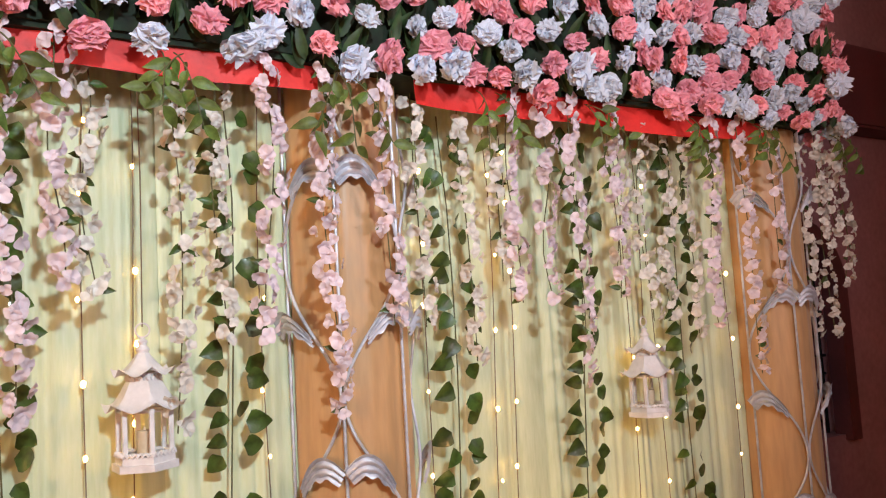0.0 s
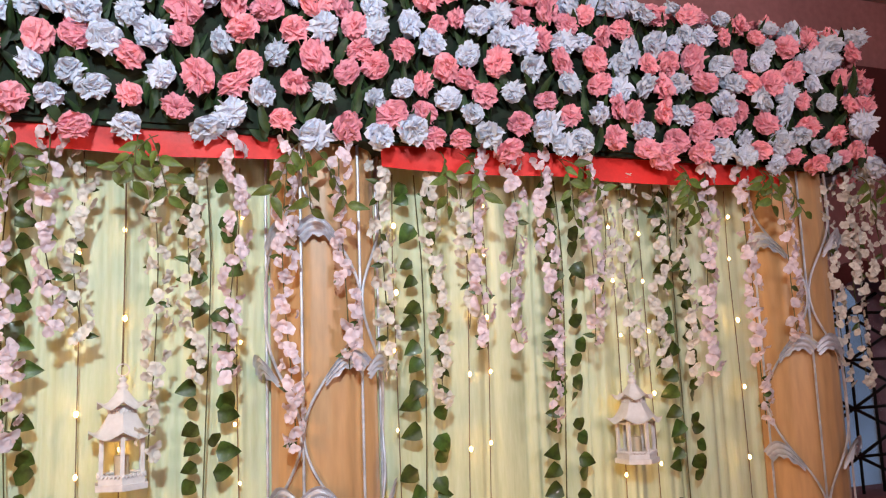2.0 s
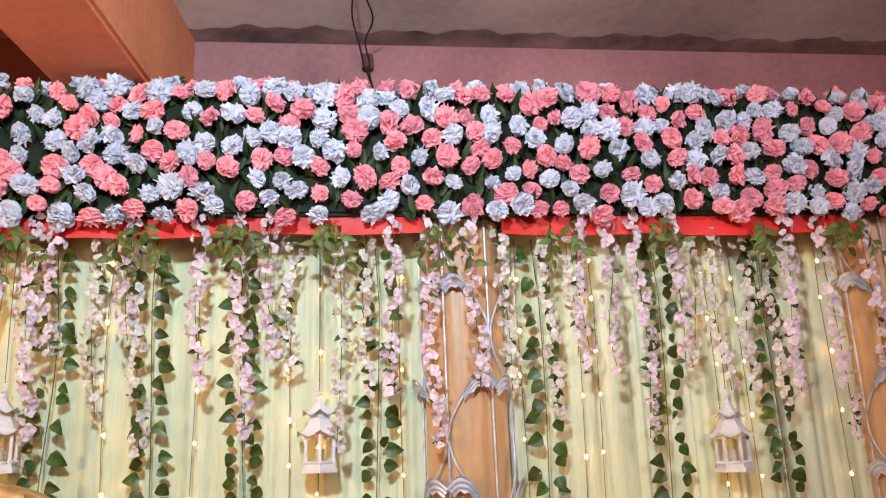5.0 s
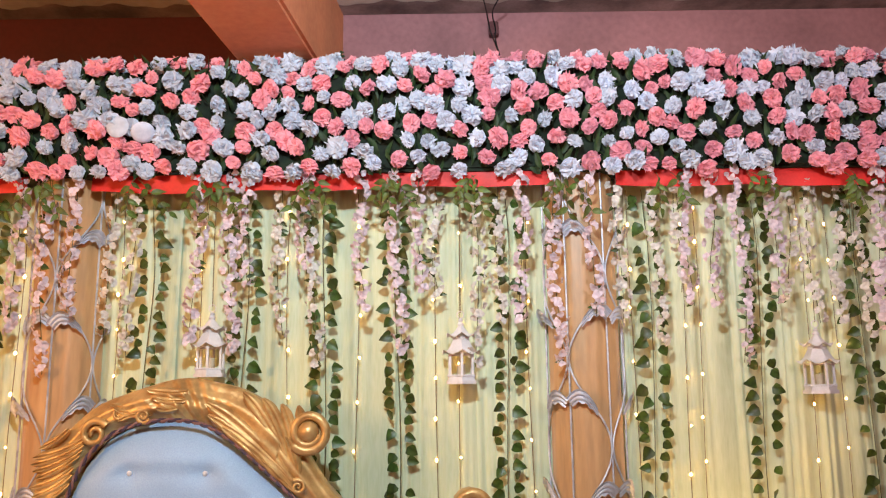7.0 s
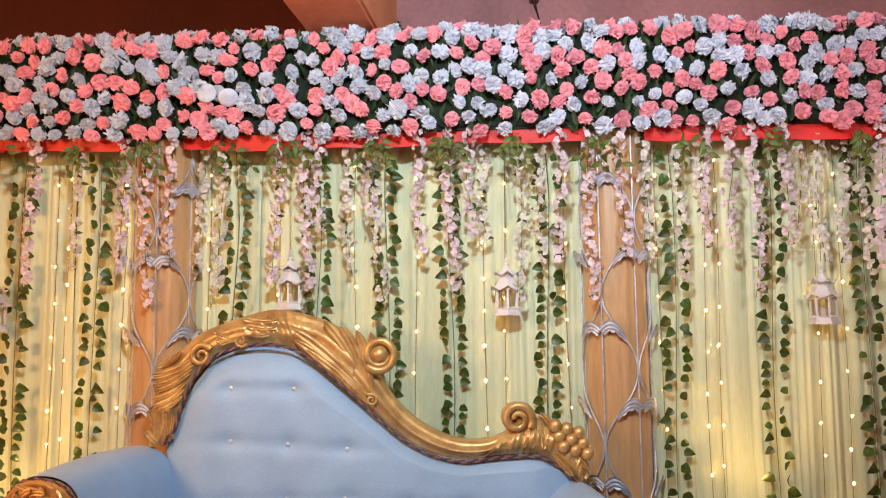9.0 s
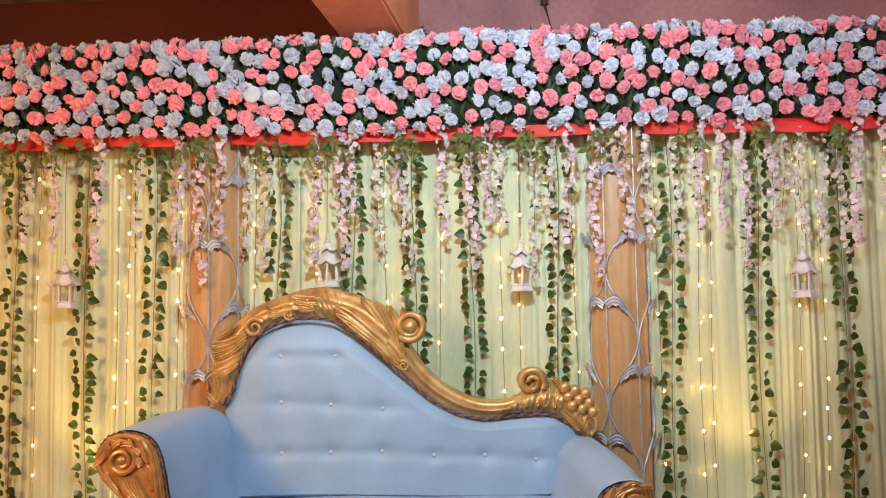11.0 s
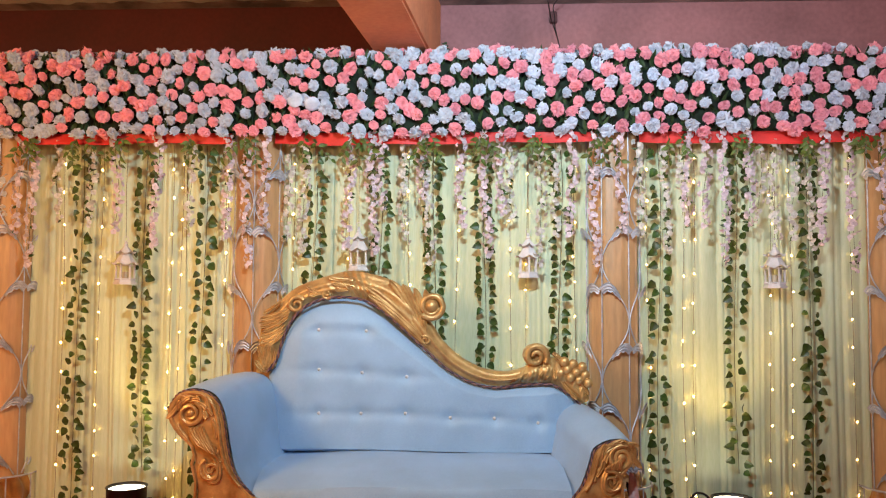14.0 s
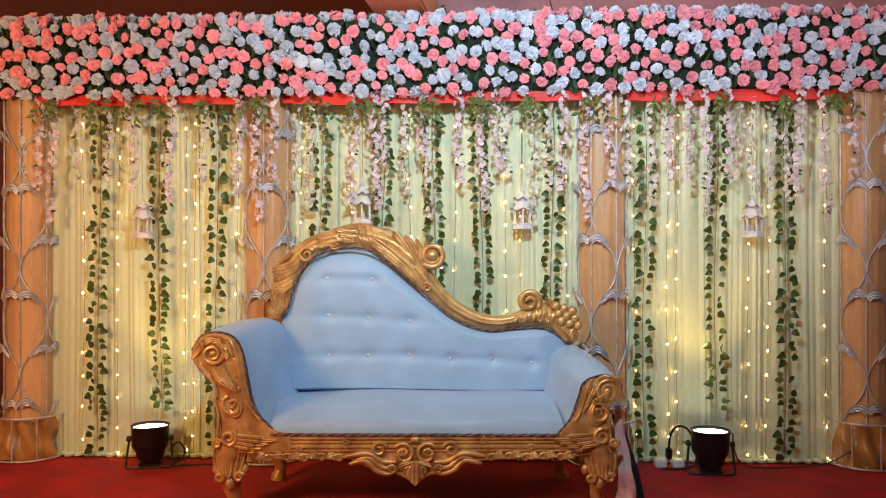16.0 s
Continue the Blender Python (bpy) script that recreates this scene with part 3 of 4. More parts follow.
def blossom_garland(x, z1, kind, seed, y=-0.07, z0=1.95, leafy=0.12):
    rnd = random.Random(seed)
    words = "pale pink" if kind == "pink" else "ivory white"
    garland = thing("blossom_garland", pose(x, y, z0), "hanging garland of %s artificial blossoms" % words, "garland", "%s blossom garlands" % words)
    line = stem_line(rnd, z0, z1, 0.014)
    part("stem", Geo().tube(line, 0.0013, 5), STEM, garland)
    span = z0 - z1
    d = 0.01
    while d < span:
        p = at_line(line, d / span)
        thin = 1.0 if d < span * 0.85 else 0.75
        b = part("blossom", rnd.choice(BLOSSOM[kind]), None, garland)
        a = rnd.uniform(-75, 75)
        b.matrix_local = Matrix.Translation(p + Vector((0.021 * math.sin(radians(a)) * thin + rnd.uniform(-0.006, 0.006), -0.016 * math.cos(radians(a)), 0))) @ pose(0, 0, 0, 90 + rnd.uniform(-20, 50), 0, a) @ pose(0, 0, 0, 0, 0, rnd.uniform(0, 360)) @ Matrix.Scale(rnd.uniform(0.5, 0.84), 4)
        if rnd.random() < leafy:
            leaf = part("leaf", GREEN_BIT, None, garland)
            leaf.matrix_local = Matrix.Translation(p) @ pose(0, 0, 0, 90, rnd.choice((-1, 1)) * rnd.uniform(70, 140), rnd.uniform(-30, 30))
        d += rnd.uniform(0.008, 0.016) * (1.0 if kind == "pink" else 1.2)


def leaf_spray(x, seed, y=-0.175, z0=1.955):
    rnd = random.Random(seed)
    spray = thing("leaf_spray", pose(x, y, z0), "light green artificial leaf spray hanging below the pelmet", "leaf spray", "leaf sprays")
    for k in range(rnd.choice((2, 3))):
        aim = rnd.uniform(0.3, 1.1) * (1 if k % 2 else -1) if k else rnd.uniform(-0.2, 0.2)
        root = rnd.uniform(-0.03, 0.03)
        long = rnd.uniform(0.1, 0.17)
        line = [(root + aim * long * 0.75 * (i / 8), -0.015 * math.sin(i / 2) - 0.05 * i / 8, -long * (i / 8) ** 1.3 * (1 - 0.25 * abs(aim) * (i / 8))) for i in range(9)]
        part("stem", Geo().tube(line, 0.0013, 5), STEM, spray)
        for i in range(2, 9):
            side = 1 if i % 2 else -1
            leaf = part("leaf", rnd.choice(SPRAY_MESH), None, spray)
            leaf.matrix_local = Matrix.Translation(line[i]) @ pose(0, 0, 0, 90 + rnd.uniform(-35, 25), 180 - aim * 35 + side * rnd.uniform(30, 70), rnd.uniform(-40, 40)) @ Matrix.Scale(rnd.uniform(0.58, 0.92), 4)


for i, (x, z1) in enumerate(((-2.01, 0.06), (-1.665, 0.28), (-1.356, 0.1), (-0.785, 1.2), (-0.45, 0.95), (-0.175, 0.5), (0.08, 0.45), (0.464, 0.3), (0.952, 0.05), (1.332, 0.3), (1.682, 0.06))):
    ivy_vine(x, z1, 100 + i)
PINK_ROWS = ((-2.328, 1.45), (-2.246, 1.29), (-1.81, 1.47), (-1.59, 1.38), (-1.22, 1.44), (-1.12, 1.295), (-0.61, 1.4), (-0.48, 1.36), (-0.43, 1.58), (-0.22, 1.62), (-0.03, 1.49), (0.089, 1.346), (0.163, 1.56), (0.516, 1.458), (1.09, 1.5), (1.175, 1.5), (1.263, 1.31), (1.377, 1.5), (1.754, 1.42), (1.876, 1.282), (2.02, 1.5))
WHITE_ROWS = ((-2.42, 1.5), (-2.12, 1.53), (-1.96, 1.5), (-1.42, 1.45), (-0.915, 1.42), (-0.83, 1.35), (-0.32, 1.42), (-0.2, 1.31), (0.22, 1.546), (0.354, 1.306), (0.443, 1.45), (0.85, 1.46), (0.985, 1.38), (1.06, 1.55), (1.453, 1.53), (1.522, 1.44), (1.62, 1.44), (1.69, 1.4), (2.225, 1.37), (2.3, 1.62))
for i, (x, z1) in enumerate(PINK_ROWS):
    blossom_garland(0.985 * x, z1, "pink", 200 + i, -0.15 - 0.012 * (i % 2), 1.985)
for i, (x, z1) in enumerate(WHITE_ROWS):
    blossom_garland(0.99 * x, z1, "white", 300 + i, -0.1 - 0.015 * (i % 2))
for k, (x, z1) in enumerate(((2.365, 1.5), (2.25, 1.36), (2.33, 1.66))):
    blossom_garland(x, z1, "white", 330 + k, -0.12, 1.99)
for k, (x, z1, kind) in enumerate(((-1.005, 1.5, "pink"), (0.625, 1.311, "pink"), (0.738, 1.467, "pink"))):
    blossom_garland(x, z1, kind, 400 + k, -0.17, 1.985)
for i, x in enumerate((-2.225, -1.968, -1.713, -1.401, -1.105, -0.796, -0.534, -0.215, 0.087, 0.344, 0.657, 0.995, 1.302, 1.607, 1.896, 2.264)):
    leaf_spray(x, 500 + i)


# ---- fairy lights ----
def light_strand(x, z0, z1, seed):
    rnd = random.Random(seed)
    strand = thing("fairy_light_strand", pose(x, -0.03, z0), "thin wire strand of lit warm white fairy lights", "fairy lights", "fairy light strands")
    line = stem_line(rnd, z0, z1, 0.008)
    part("wire", Geo().tube(line, 0.0012, 5), WIRE, strand)
    d = rnd.uniform(0.05, 0.15)
    while d < z0 - z1:
        b = part("bulb", BULB_MESH, None, strand)
        b.matrix_local = Matrix.Translation(at_line(line, d / (z0 - z1)) + Vector((rnd.uniform(-0.008, 0.008), -0.006, 0))) @ Matrix.Scale(rnd.uniform(0.7, 1.2), 4)
        d += rnd.uniform(0.12, 0.19)


BULB_MESH = Geo().ball((0, 0, 0), 0.0041, 8, 6, (1, 1, 1.4)).mesh("bulb", BULB)
for i, x in enumerate((-2.11, -1.91, -1.53, -1.485, -1.25, -0.9, -0.6, -0.3, -0.06, 0.22, 0.30, 0.54, 0.9, 1.08, 1.13, 1.5, 1.6, 1.9)):
    light_strand(x, 1.93, 0.03, 600 + i)

# ---- sofa ----
sofa = thing("sofa", pose(-0.25, -0.62, 0, 0, 0, 3), "pale blue upholstered sofa with carved gold frame on red carpet", "sofa")
INNER = ((-0.652, 0.808), (-0.61, 0.866), (-0.59, 0.935), (-0.556, 1.023), (-0.498, 1.095), (-0.414, 1.138), (-0.313, 1.151), (-0.214, 1.138), (-0.125, 1.088), (-0.026, 1.003), (0.075, 0.911), (0.182, 0.819), (0.286, 0.763), (0.395, 0.74), (0.501, 0.751), (0.607, 0.757), (0.668, 0.751), (0.727, 0.717), (0.788, 0.665))
inner = curve(INNER, 200)
outer = curve(((-0.715, 0.8), (-0.705, 0.92), (-0.691, 1.027), (-0.638, 1.099), (-0.546, 1.188), (-0.431, 1.237), (-0.286, 1.275), (-0.171, 1.258), (-0.085, 1.23), (0.0, 1.17), (0.06, 1.09), (0.107, 1.024), (0.155, 0.952), (0.238, 0.876), (0.348, 0.82), (0.444, 0.807), (0.522, 0.821), (0.6, 0.86), (0.68, 0.875), (0.755, 0.845), (0.816, 0.8), (0.836, 0.69)), 200)
BUTTONS = ((-0.42, 1.0), (-0.2, 0.996), (-0.415, 0.818), (-0.217, 0.806), (-0.011, 0.788), (-0.411, 0.622), (-0.218, 0.622), (-0.015, 0.623), (0.19, 0.605), (0.391, 0.603), (0.591, 0.583))


def top_at(x):
    for a, b in zip(INNER, INNER[1:]):
        if a[0] <= x <= b[0]:
            return a[1] + (b[1] - a[1]) * (x - a[0]) / (b[0] - a[0])
    return INNER[0][1] if x < 0 else INNER[-1][1]


def back_pad(u, v):
    x = -0.652 + 1.44 * u
    x = x - 0.05 * (1 - v) * (1 - u) + 0.0 * u
    z = 0.442 + (top_at(-0.652 + 1.44 * u) + 0.008 - 0.442) * v
    edge = min(1, u * 9, (1 - u) * 9, (1 - v) * 6) ** 0.5
    y = 0.255 - 0.075 * edge + 0.045 * (z - 0.36) / 0.75 + 0.07 * max(0, 1 - v / 0.035) ** 2
    for bx, bz in BUTTONS:
        y += 0.014 * math.exp(-((x - bx) ** 2 + (z - bz) ** 2) / 0.0011)
        y += 0.004 * math.exp(-(z - bz) ** 2 / 0.0004) * math.exp(-(x - bx) ** 2 / 0.03)
    return (x, y, z)


part("back_cushion", Geo().grid(back_pad, 110, 60), BLUE_CLOTH, sofa, "buttoned pale blue back upholstery")
part("back_board", Geo().slab([(p.x, p.z) for p in inner[::6]] + [(0.8, 0.3), (-0.68, 0.3)], 0.3, 0.33), BLUE_CLOTH, sofa)


def frame_face(u, v):
    i = u * 199
    k = min(int(i), 198)
    a, b = inner[k].lerp(inner[k + 1], i - k), outer[k].lerp(outer[k + 1], i - k)
    p = a.lerp(b, v)
    dome = math.sin(math.pi * min(1, max(0, v))) ** 0.6
    carve = 0.0
    if u < 0.5:
        rib = math.exp(-((u - 0.33) / 0.045) ** 2)
        carve = 0.003 * math.cos(v * 19) + rib * 0.006 * math.cos(u * 330 + 5 * v) + 0.01 * math.sin(u * 29) * math.sin(math.pi * v)
    elif u < 0.8:
        carve = 0.006 * math.cos((v - 0.5) * 14) - 0.01 * max(0, 0.3 - v)
    else:
        carve = 0.011 * abs(math.sin(u * 90 + 3 * v)) * math.sin(math.pi * v) + 0.004 * abs(math.sin(u * 260 + 8 * v))
    return (p.x, 0.275 - 0.05 * dome - carve, p.z)


back_frame = part("back_frame", Geo().grid(frame_face, 480, 28).slab([(p.x, p.z) for p in inner[::4]] + [(p.x, p.z) for p in reversed(outer[::4])], 0.27, 0.33), GOLD, sofa, "carved gold frame with leaves round the back")


def spiral(c, r0, r1, turns, start, y, n=50, flip=1):
    return [(c[0] + (r0 + (r1 - r0) * i / n) * math.cos(start + flip * turns * 6.283 * i / n), y - 0.02 * (1 - i / n) * 0, c[1] + (r0 + (r1 - r0) * i / n) * math.sin(start + flip * turns * 6.283 * i / n)) for i in range(n + 1)]


GRAPE = Geo().ball((0, 0, 0), 0.023, 14, 10).mesh("grape", GOLD)
g = Geo().tube(spiral((0.101, 1.113), 0.058, 0.034, 1.35, -2.4, 0.218), lambda t: 0.015 - 0.004 * t, 8)
g.ball((0.101, 0.222, 1.113), 0.032, 18, 10).slab([(0.101 + 0.05 * math.cos(a / 12 * 6.283), 1.113 + 0.05 * math.sin(a / 12 * 6.283)) for a in range(12)], 0.235, 0.32)
part("volute", g, GOLD, sofa, "round gold volute on the back rail")
g = Geo().tube(spiral((0.583, 0.885), 0.054, 0.012, 1.6, -0.6, 0.225), lambda t: 0.016 - 0.006 * t, 8)
g.slab([(0.583 + 0.053 * math.cos(a / 12 * 6.283), 0.885 + 0.053 * math.sin(a / 12 * 6.283)) for a in range(12)], 0.235, 0.32)
part("volute", g, GOLD, sofa)
for k in range(9):
    grape = part("grape", GRAPE, None, back_frame)
    grape.location = (0.712 + 0.041 * (k % 3) + 0.014 * (k // 3), 0.214 + 0.004 * (k % 2), 0.862 - 0.036 * (k // 3) - 0.012 * (k % 3))


def carve_leaf(g, x, z, y, turn, length, width, lobes=5):
    w = radians(turn)
    bend = 0.16 * length * (1 if math.sin(3 * turn) > 0 else -1)
    g.add(plume((x, z), (x + length * math.sin(w), z + length * math.cos(w)), bend, width * 0.85, y, 0.2 * width + 0.003), Matrix())


def plume(a, b, bend, width, y, lift=0.02):
    """One carved lobe that sweeps from a to b (x, z), ribbed along its length and curling forward at the tip."""
    a, b = Vector((a[0], 0, a[1])), Vector((b[0], 0, b[1]))
    side = Vector((a.z - b.z, 0, b.x - a.x)).normalized()
    mid = (a + b) / 2 + side * bend

    def fn(u, v):
        s = (v - 0.5) * 2
        p = a * (1 - u) ** 2 + mid * (2 * u * (1 - u)) + b * u * u
        d = ((mid - a) * (1 - u) + (b - mid) * u).normalized()
        n = Vector((-d.z, 0, d.x))
        half = width * 0.5 * (0.3 + 0.7 * math.sin(math.pi * min(1, 0.12 + 0.62 * u))) * min(1, (1 - u) * 7 + 0.12) ** 0.6
        deep = lift * ((1 - s * s) ** 0.5 * (0.65 + 0.35 * math.sin(math.pi * u)) - 0.35 * math.exp(-(s / 0.22) ** 2)) + lift * 0.7 * u ** 4
        return p + n * (s * half) + Vector((0, y - deep, 0))
    return Geo().grid(fn, 14, 8)


# the crest's large leaf, its pointed tips, the left fan in tiers, the end leaf by the grapes
for a, b, bend, width in (
        ((0.05, 0.97), (-0.2, 1.2), -0.03, 0.05), ((0.05, 0.97), (-0.195, 1.165), -0.02, 0.04), ((0.05, 0.96), (-0.155, 1.13), -0.012, 0.036), ((0.05, 0.955), (-0.12, 1.105), -0.006, 0.032), ((0.055, 0.95), (-0.07, 1.07), 0.0, 0.03), ((0.06, 0.945), (-0.03, 1.03), 0.004, 0.026),
        ((0.04, 1.0), (-0.095, 1.232), -0.03, 0.042), ((0.05, 1.0), (-0.035, 1.212), -0.03, 0.04), ((0.055, 1.0), (0.02, 1.195), -0.03, 0.036), ((0.06, 1.02), (0.07, 1.19), -0.025, 0.034), ((0.075, 0.95), (0.035, 1.1), -0.02, 0.03),
        ((-0.26, 1.21), (-0.36, 1.215), 0.012, 0.03), ((-0.26, 1.235), (-0.375, 1.24), 0.012, 0.03), ((-0.28, 1.19), (-0.345, 1.185), 0.01, 0.024), ((-0.36, 1.17), (-0.47, 1.19), 0.025, 0.024), ((-0.37, 1.165), (-0.455, 1.15), -0.02, 0.022), ((-0.4, 1.2), (-0.48, 1.2), 0.02, 0.02),
        ((-0.555, 1.1), (-0.69, 1.05), 0.02, 0.03), ((-0.555, 1.085), (-0.695, 1.03), 0.02, 0.028), ((-0.56, 1.07), (-0.69, 1.01), 0.018, 0.026), ((-0.565, 1.055), (-0.68, 0.99), 0.014, 0.026), ((-0.6, 1.13), (-0.675, 1.075), 0.012, 0.026),
        ((-0.58, 1.02), (-0.69, 0.965), 0.02, 0.028), ((-0.585, 1.0), (-0.685, 0.94), 0.018, 0.028), ((-0.59, 0.975), (-0.67, 0.92), 0.014, 0.024),
        ((-0.645, 0.815), (-0.695, 0.93), 0.018, 0.03), ((-0.64, 0.815), (-0.665, 0.92), 0.014, 0.028), ((-0.632, 0.82), (-0.64, 0.925), 0.01, 0.026), ((-0.622, 0.83), (-0.612, 0.91), 0.006, 0.022), ((-0.66, 0.81), (-0.71, 0.86), 0.012, 0.03),
        ((0.63, 0.87), (0.6, 0.79), 0.01, 0.028), ((0.65, 0.86), (0.63, 0.785), 0.01, 0.028), ((0.61, 0.84), (0.53, 0.8), 0.012, 0.026), ((0.66, 0.84), (0.67, 0.78), 0.01, 0.026),
        ((0.7, 0.79), (0.8, 0.7), 0.01, 0.03), ((0.74, 0.79), (0.825, 0.71), 0.012, 0.03), ((0.7, 0.77), (0.77, 0.69), -0.008, 0.026), ((0.66, 0.9), (0.7, 0.86), 0.01, 0.026)):
    part("carved_leaf", plume(a, b, bend, width, 0.236), GOLD, back_frame)
for c, r, start, flip in (((-0.523, 1.115), 0.04, 0.6, 1), ((-0.385, 1.165), 0.022, -0.5, -1), ((0.073, 0.955), 0.022, 2.2, -1), ((-0.455, 1.17), 0.016, 2.5, 1)):
    part("carved_scroll", Geo().tube(spiral(c, r, r * 0.2, 1.5, start, 0.222, 40, flip), lambda t: r * (0.3 - 0.15 * t), 8), GOLD, back_frame)


def carve(g, parent):
    """Every connected piece of the relief becomes a part of its own."""
    root = list(range(len(g.v)))

    def find(i):
        while root[i] != i:
            root[i] = root[root[i]]
            i = root[i]
        return i
    for f in g.f:
        for i in f[1:]:
            root[find(i)] = find(f[0])
    pieces = {}
    for f in g.f:
        pieces.setdefault(find(f[0]), []).append(f)
    for faces in pieces.values():
        piece, index = Geo(), {}
        for f in faces:
            for i in f:
                if i not in index:
                    index[i] = len(piece.v)
                    piece.v.append(g.v[i])
            piece.f.append(tuple(index[i] for i in f))
        part("carving", piece, GOLD, parent)


def rope(pts, parent):
    """Two twisted cords along a line."""
    run = curve(pts, int(len(pts) * 14))
    for k, material in ((0, ROPE_DARK), (1, ROPE_MAROON)):
        line = []
        for i, p in enumerate(run):
            a = i * 0.9 + k * math.pi
            line.append((p.x + 0.003 * math.sin(a), p.y + 0.003 * math.cos(a), p.z + 0.003 * math.cos(a + 0.8)))
        part("rope_trim", Geo().tube(line, 0.0045, 5), material, parent, "twisted dark rope trim" if k == 0 else "twisted muted maroon rope trim")


rope([(x, 0.222, z) for x, z in INNER], sofa)

# arms
ARM_L = ((-0.505, 0.346), (-0.592, 0.364), (-0.667, 0.45), (-0.698, 0.547), (-0.713, 0.645), (-0.733, 0.718), (-0.77, 0.762), (-0.833, 0.78), (-0.895, 0.766), (-0.937, 0.706), (-0.929, 0.656), (-0.891, 0.602), (-0.836, 0.552), (-0.821, 0.511), (-0.834, 0.461), (-0.812, 0.4), (-0.82, 0.27))
ARM_R = ((0.647, 0.336), (0.709, 0.408), (0.742, 0.49), (0.76, 0.549), (0.813, 0.581), (0.876, 0.586), (0.917, 0.561), (0.921, 0.52), (0.884, 0.479), (0.858, 0.438), (0.863, 0.388), (0.88, 0.27))


def arm(outline, rope_points, dx, dz, swirl, flip):
    run = curve(outline, 90)

    def pad(u, v):
        i = u * 89
        k = min(int(i), 88)
        p = run[k].lerp(run[k + 1], i - k)
        swell = 0.012 * math.sin(math.pi * v)
        up = max(0, min(1, (p.z - 0.4) / 0.2))
        c = Vector((sum(q.x for q in run) / 90, 0, sum(q.z for q in run) / 90))
        out = (p - c).normalized()
        crease = 0.006 * math.sin(v * 25 + 8 * u) * max(0, 1 - abs(u - 0.12) * 9) * v
        return (p.x + dx * v + out.x * (swell + crease + 0.006), -0.245 + 0.49 * v, p.z + dz * v * up + out.z * (swell + 0.006))
    part("arm_pad", Geo().grid(pad, 80, 24), BLUE_CLOTH, sofa, "rolled pale blue arm upholstery")
    pts = [(p.x, p.z) for p in run[::2]]
    low = [(pts[-1][0], 0.26), (pts[0][0], 0.26)]
    panel = part("arm_panel", Geo().slab(pts + low, -0.285, -0.24, 0.006), GOLD, sofa, "carved gold arm front")
    rope([(x, -0.272, z) for x, z in rope_points], sofa)
    g = Geo().tube([(p.x + (swirl[0] - p.x) * 0.16, -0.288, p.z + (swirl[1] - p.z) * 0.1) for p in run[8::3]], 0.007, 6)
    g.tube(spiral(swirl, 0.05, 0.018, 1.5, 1.2, -0.288, 44, flip), lambda t: 0.011 - 0.004 * t, 7)
    mid = (sum(outline[k][0] for k in (3, -4)) / 2, 0.47 if flip < 0 else 0.43)
    g.tube(spiral(mid, 0.045, 0.008, 1.5, 2.0, -0.29, 40, -flip), lambda t: 0.010 - 0.005 * t, 7)
    for k in range(6):
        q = run[14 + 9 * k]
        carve_leaf(g, q.x + (swirl[0] - q.x) * 0.3, q.z + (swirl[1] - q.z) * 0.25, -0.287, math.degrees(math.atan2(run[16 + 9 * k].x - q.x, run[16 + 9 * k].z - q.z)), 0.08, 0.026, 4)
    for r0, lift in ((0.058, 0.0), (0.044, 0.004)):
        g.tube([(mid[0] + 0.62 * r0 * math.cos(a) + flip * 0.2 * r0 * math.sin(a), -0.286 - lift, mid[1] + 0.01 + r0 * math.sin(a)) for a in (1.2 + flip * 0.26 * i for i in range(20))], lambda t: 0.004 + 0.005 * math.sin(math.pi * t), 7)
    for k in range(4):
        w = -0.6 + 0.75 * k
        carve_leaf(g, mid[0] + 0.006 * k * flip, mid[1] - 0.02 + 0.012 * k, -0.287, 40 * w * flip, 0.035, 0.016)
    for k in range(9):
        q = run[12 + 6 * k]
        g.ball((q.x + (swirl[0] - q.x) * 0.3, -0.287, q.z + (swirl[1] - q.z) * 0.25), 0.008, 8, 6, (1, 0.7, 1.5))
    for k in range(5):
        w = (0.2 if flip > 0 else 2.9) + flip * k * 0.62
        g.add(plume((swirl[0] + 0.05 * math.cos(w), swirl[1] + 0.05 * math.sin(w)), (swirl[0] + 0.066 * math.cos(w + flip * 0.75), swirl[1] + 0.064 * math.sin(w + flip * 0.75)), flip * -0.01, 0.024, -0.286, 0.012), Matrix())
    g.ball((swirl[0], -0.286, swirl[1]), 0.017, 14, 8, (1, 0.7, 1))
    for k in range(5):
        x0, z0 = swirl[0] - flip * 0.045, swirl[1] - 0.05
        g.add(plume((x0 + flip * 0.012 * k, z0), (mid[0] - flip * (0.02 - 0.014 * k), mid[1] + 0.06 + 0.008 * k), flip * 0.014, 0.024, -0.286, 0.016), Matrix())
    foot = outline[-1][0]
    for k in range(4):
        g.add(plume((foot - flip * 0.055, 0.345 - 0.014 * k), (foot - flip * (0.2 - 0.022 * k), 0.333 - 0.016 * k), flip * 0.006, 0.02, -0.288, 0.015), Matrix())
    g.tube(spiral((foot - flip * 0.045, 0.33), 0.036, 0.008, 1.6, 1.0, -0.292, 36, flip), lambda t: 0.011 - 0.004 * t, 7)
    g.tube(spiral((foot + flip * 0.006, 0.305), 0.02, 0.005, 1.4, 0.4, -0.292, 28, -flip), lambda t: 0.009 - 0.003 * t, 7)
    carve(g, panel)


arm(ARM_L, ARM_L[1:10], 0.1, 0.02, (-0.845, 0.69), -1)
arm(ARM_R, ARM_R[0:8], -0.075, 0.08, (0.86, 0.525), 1)


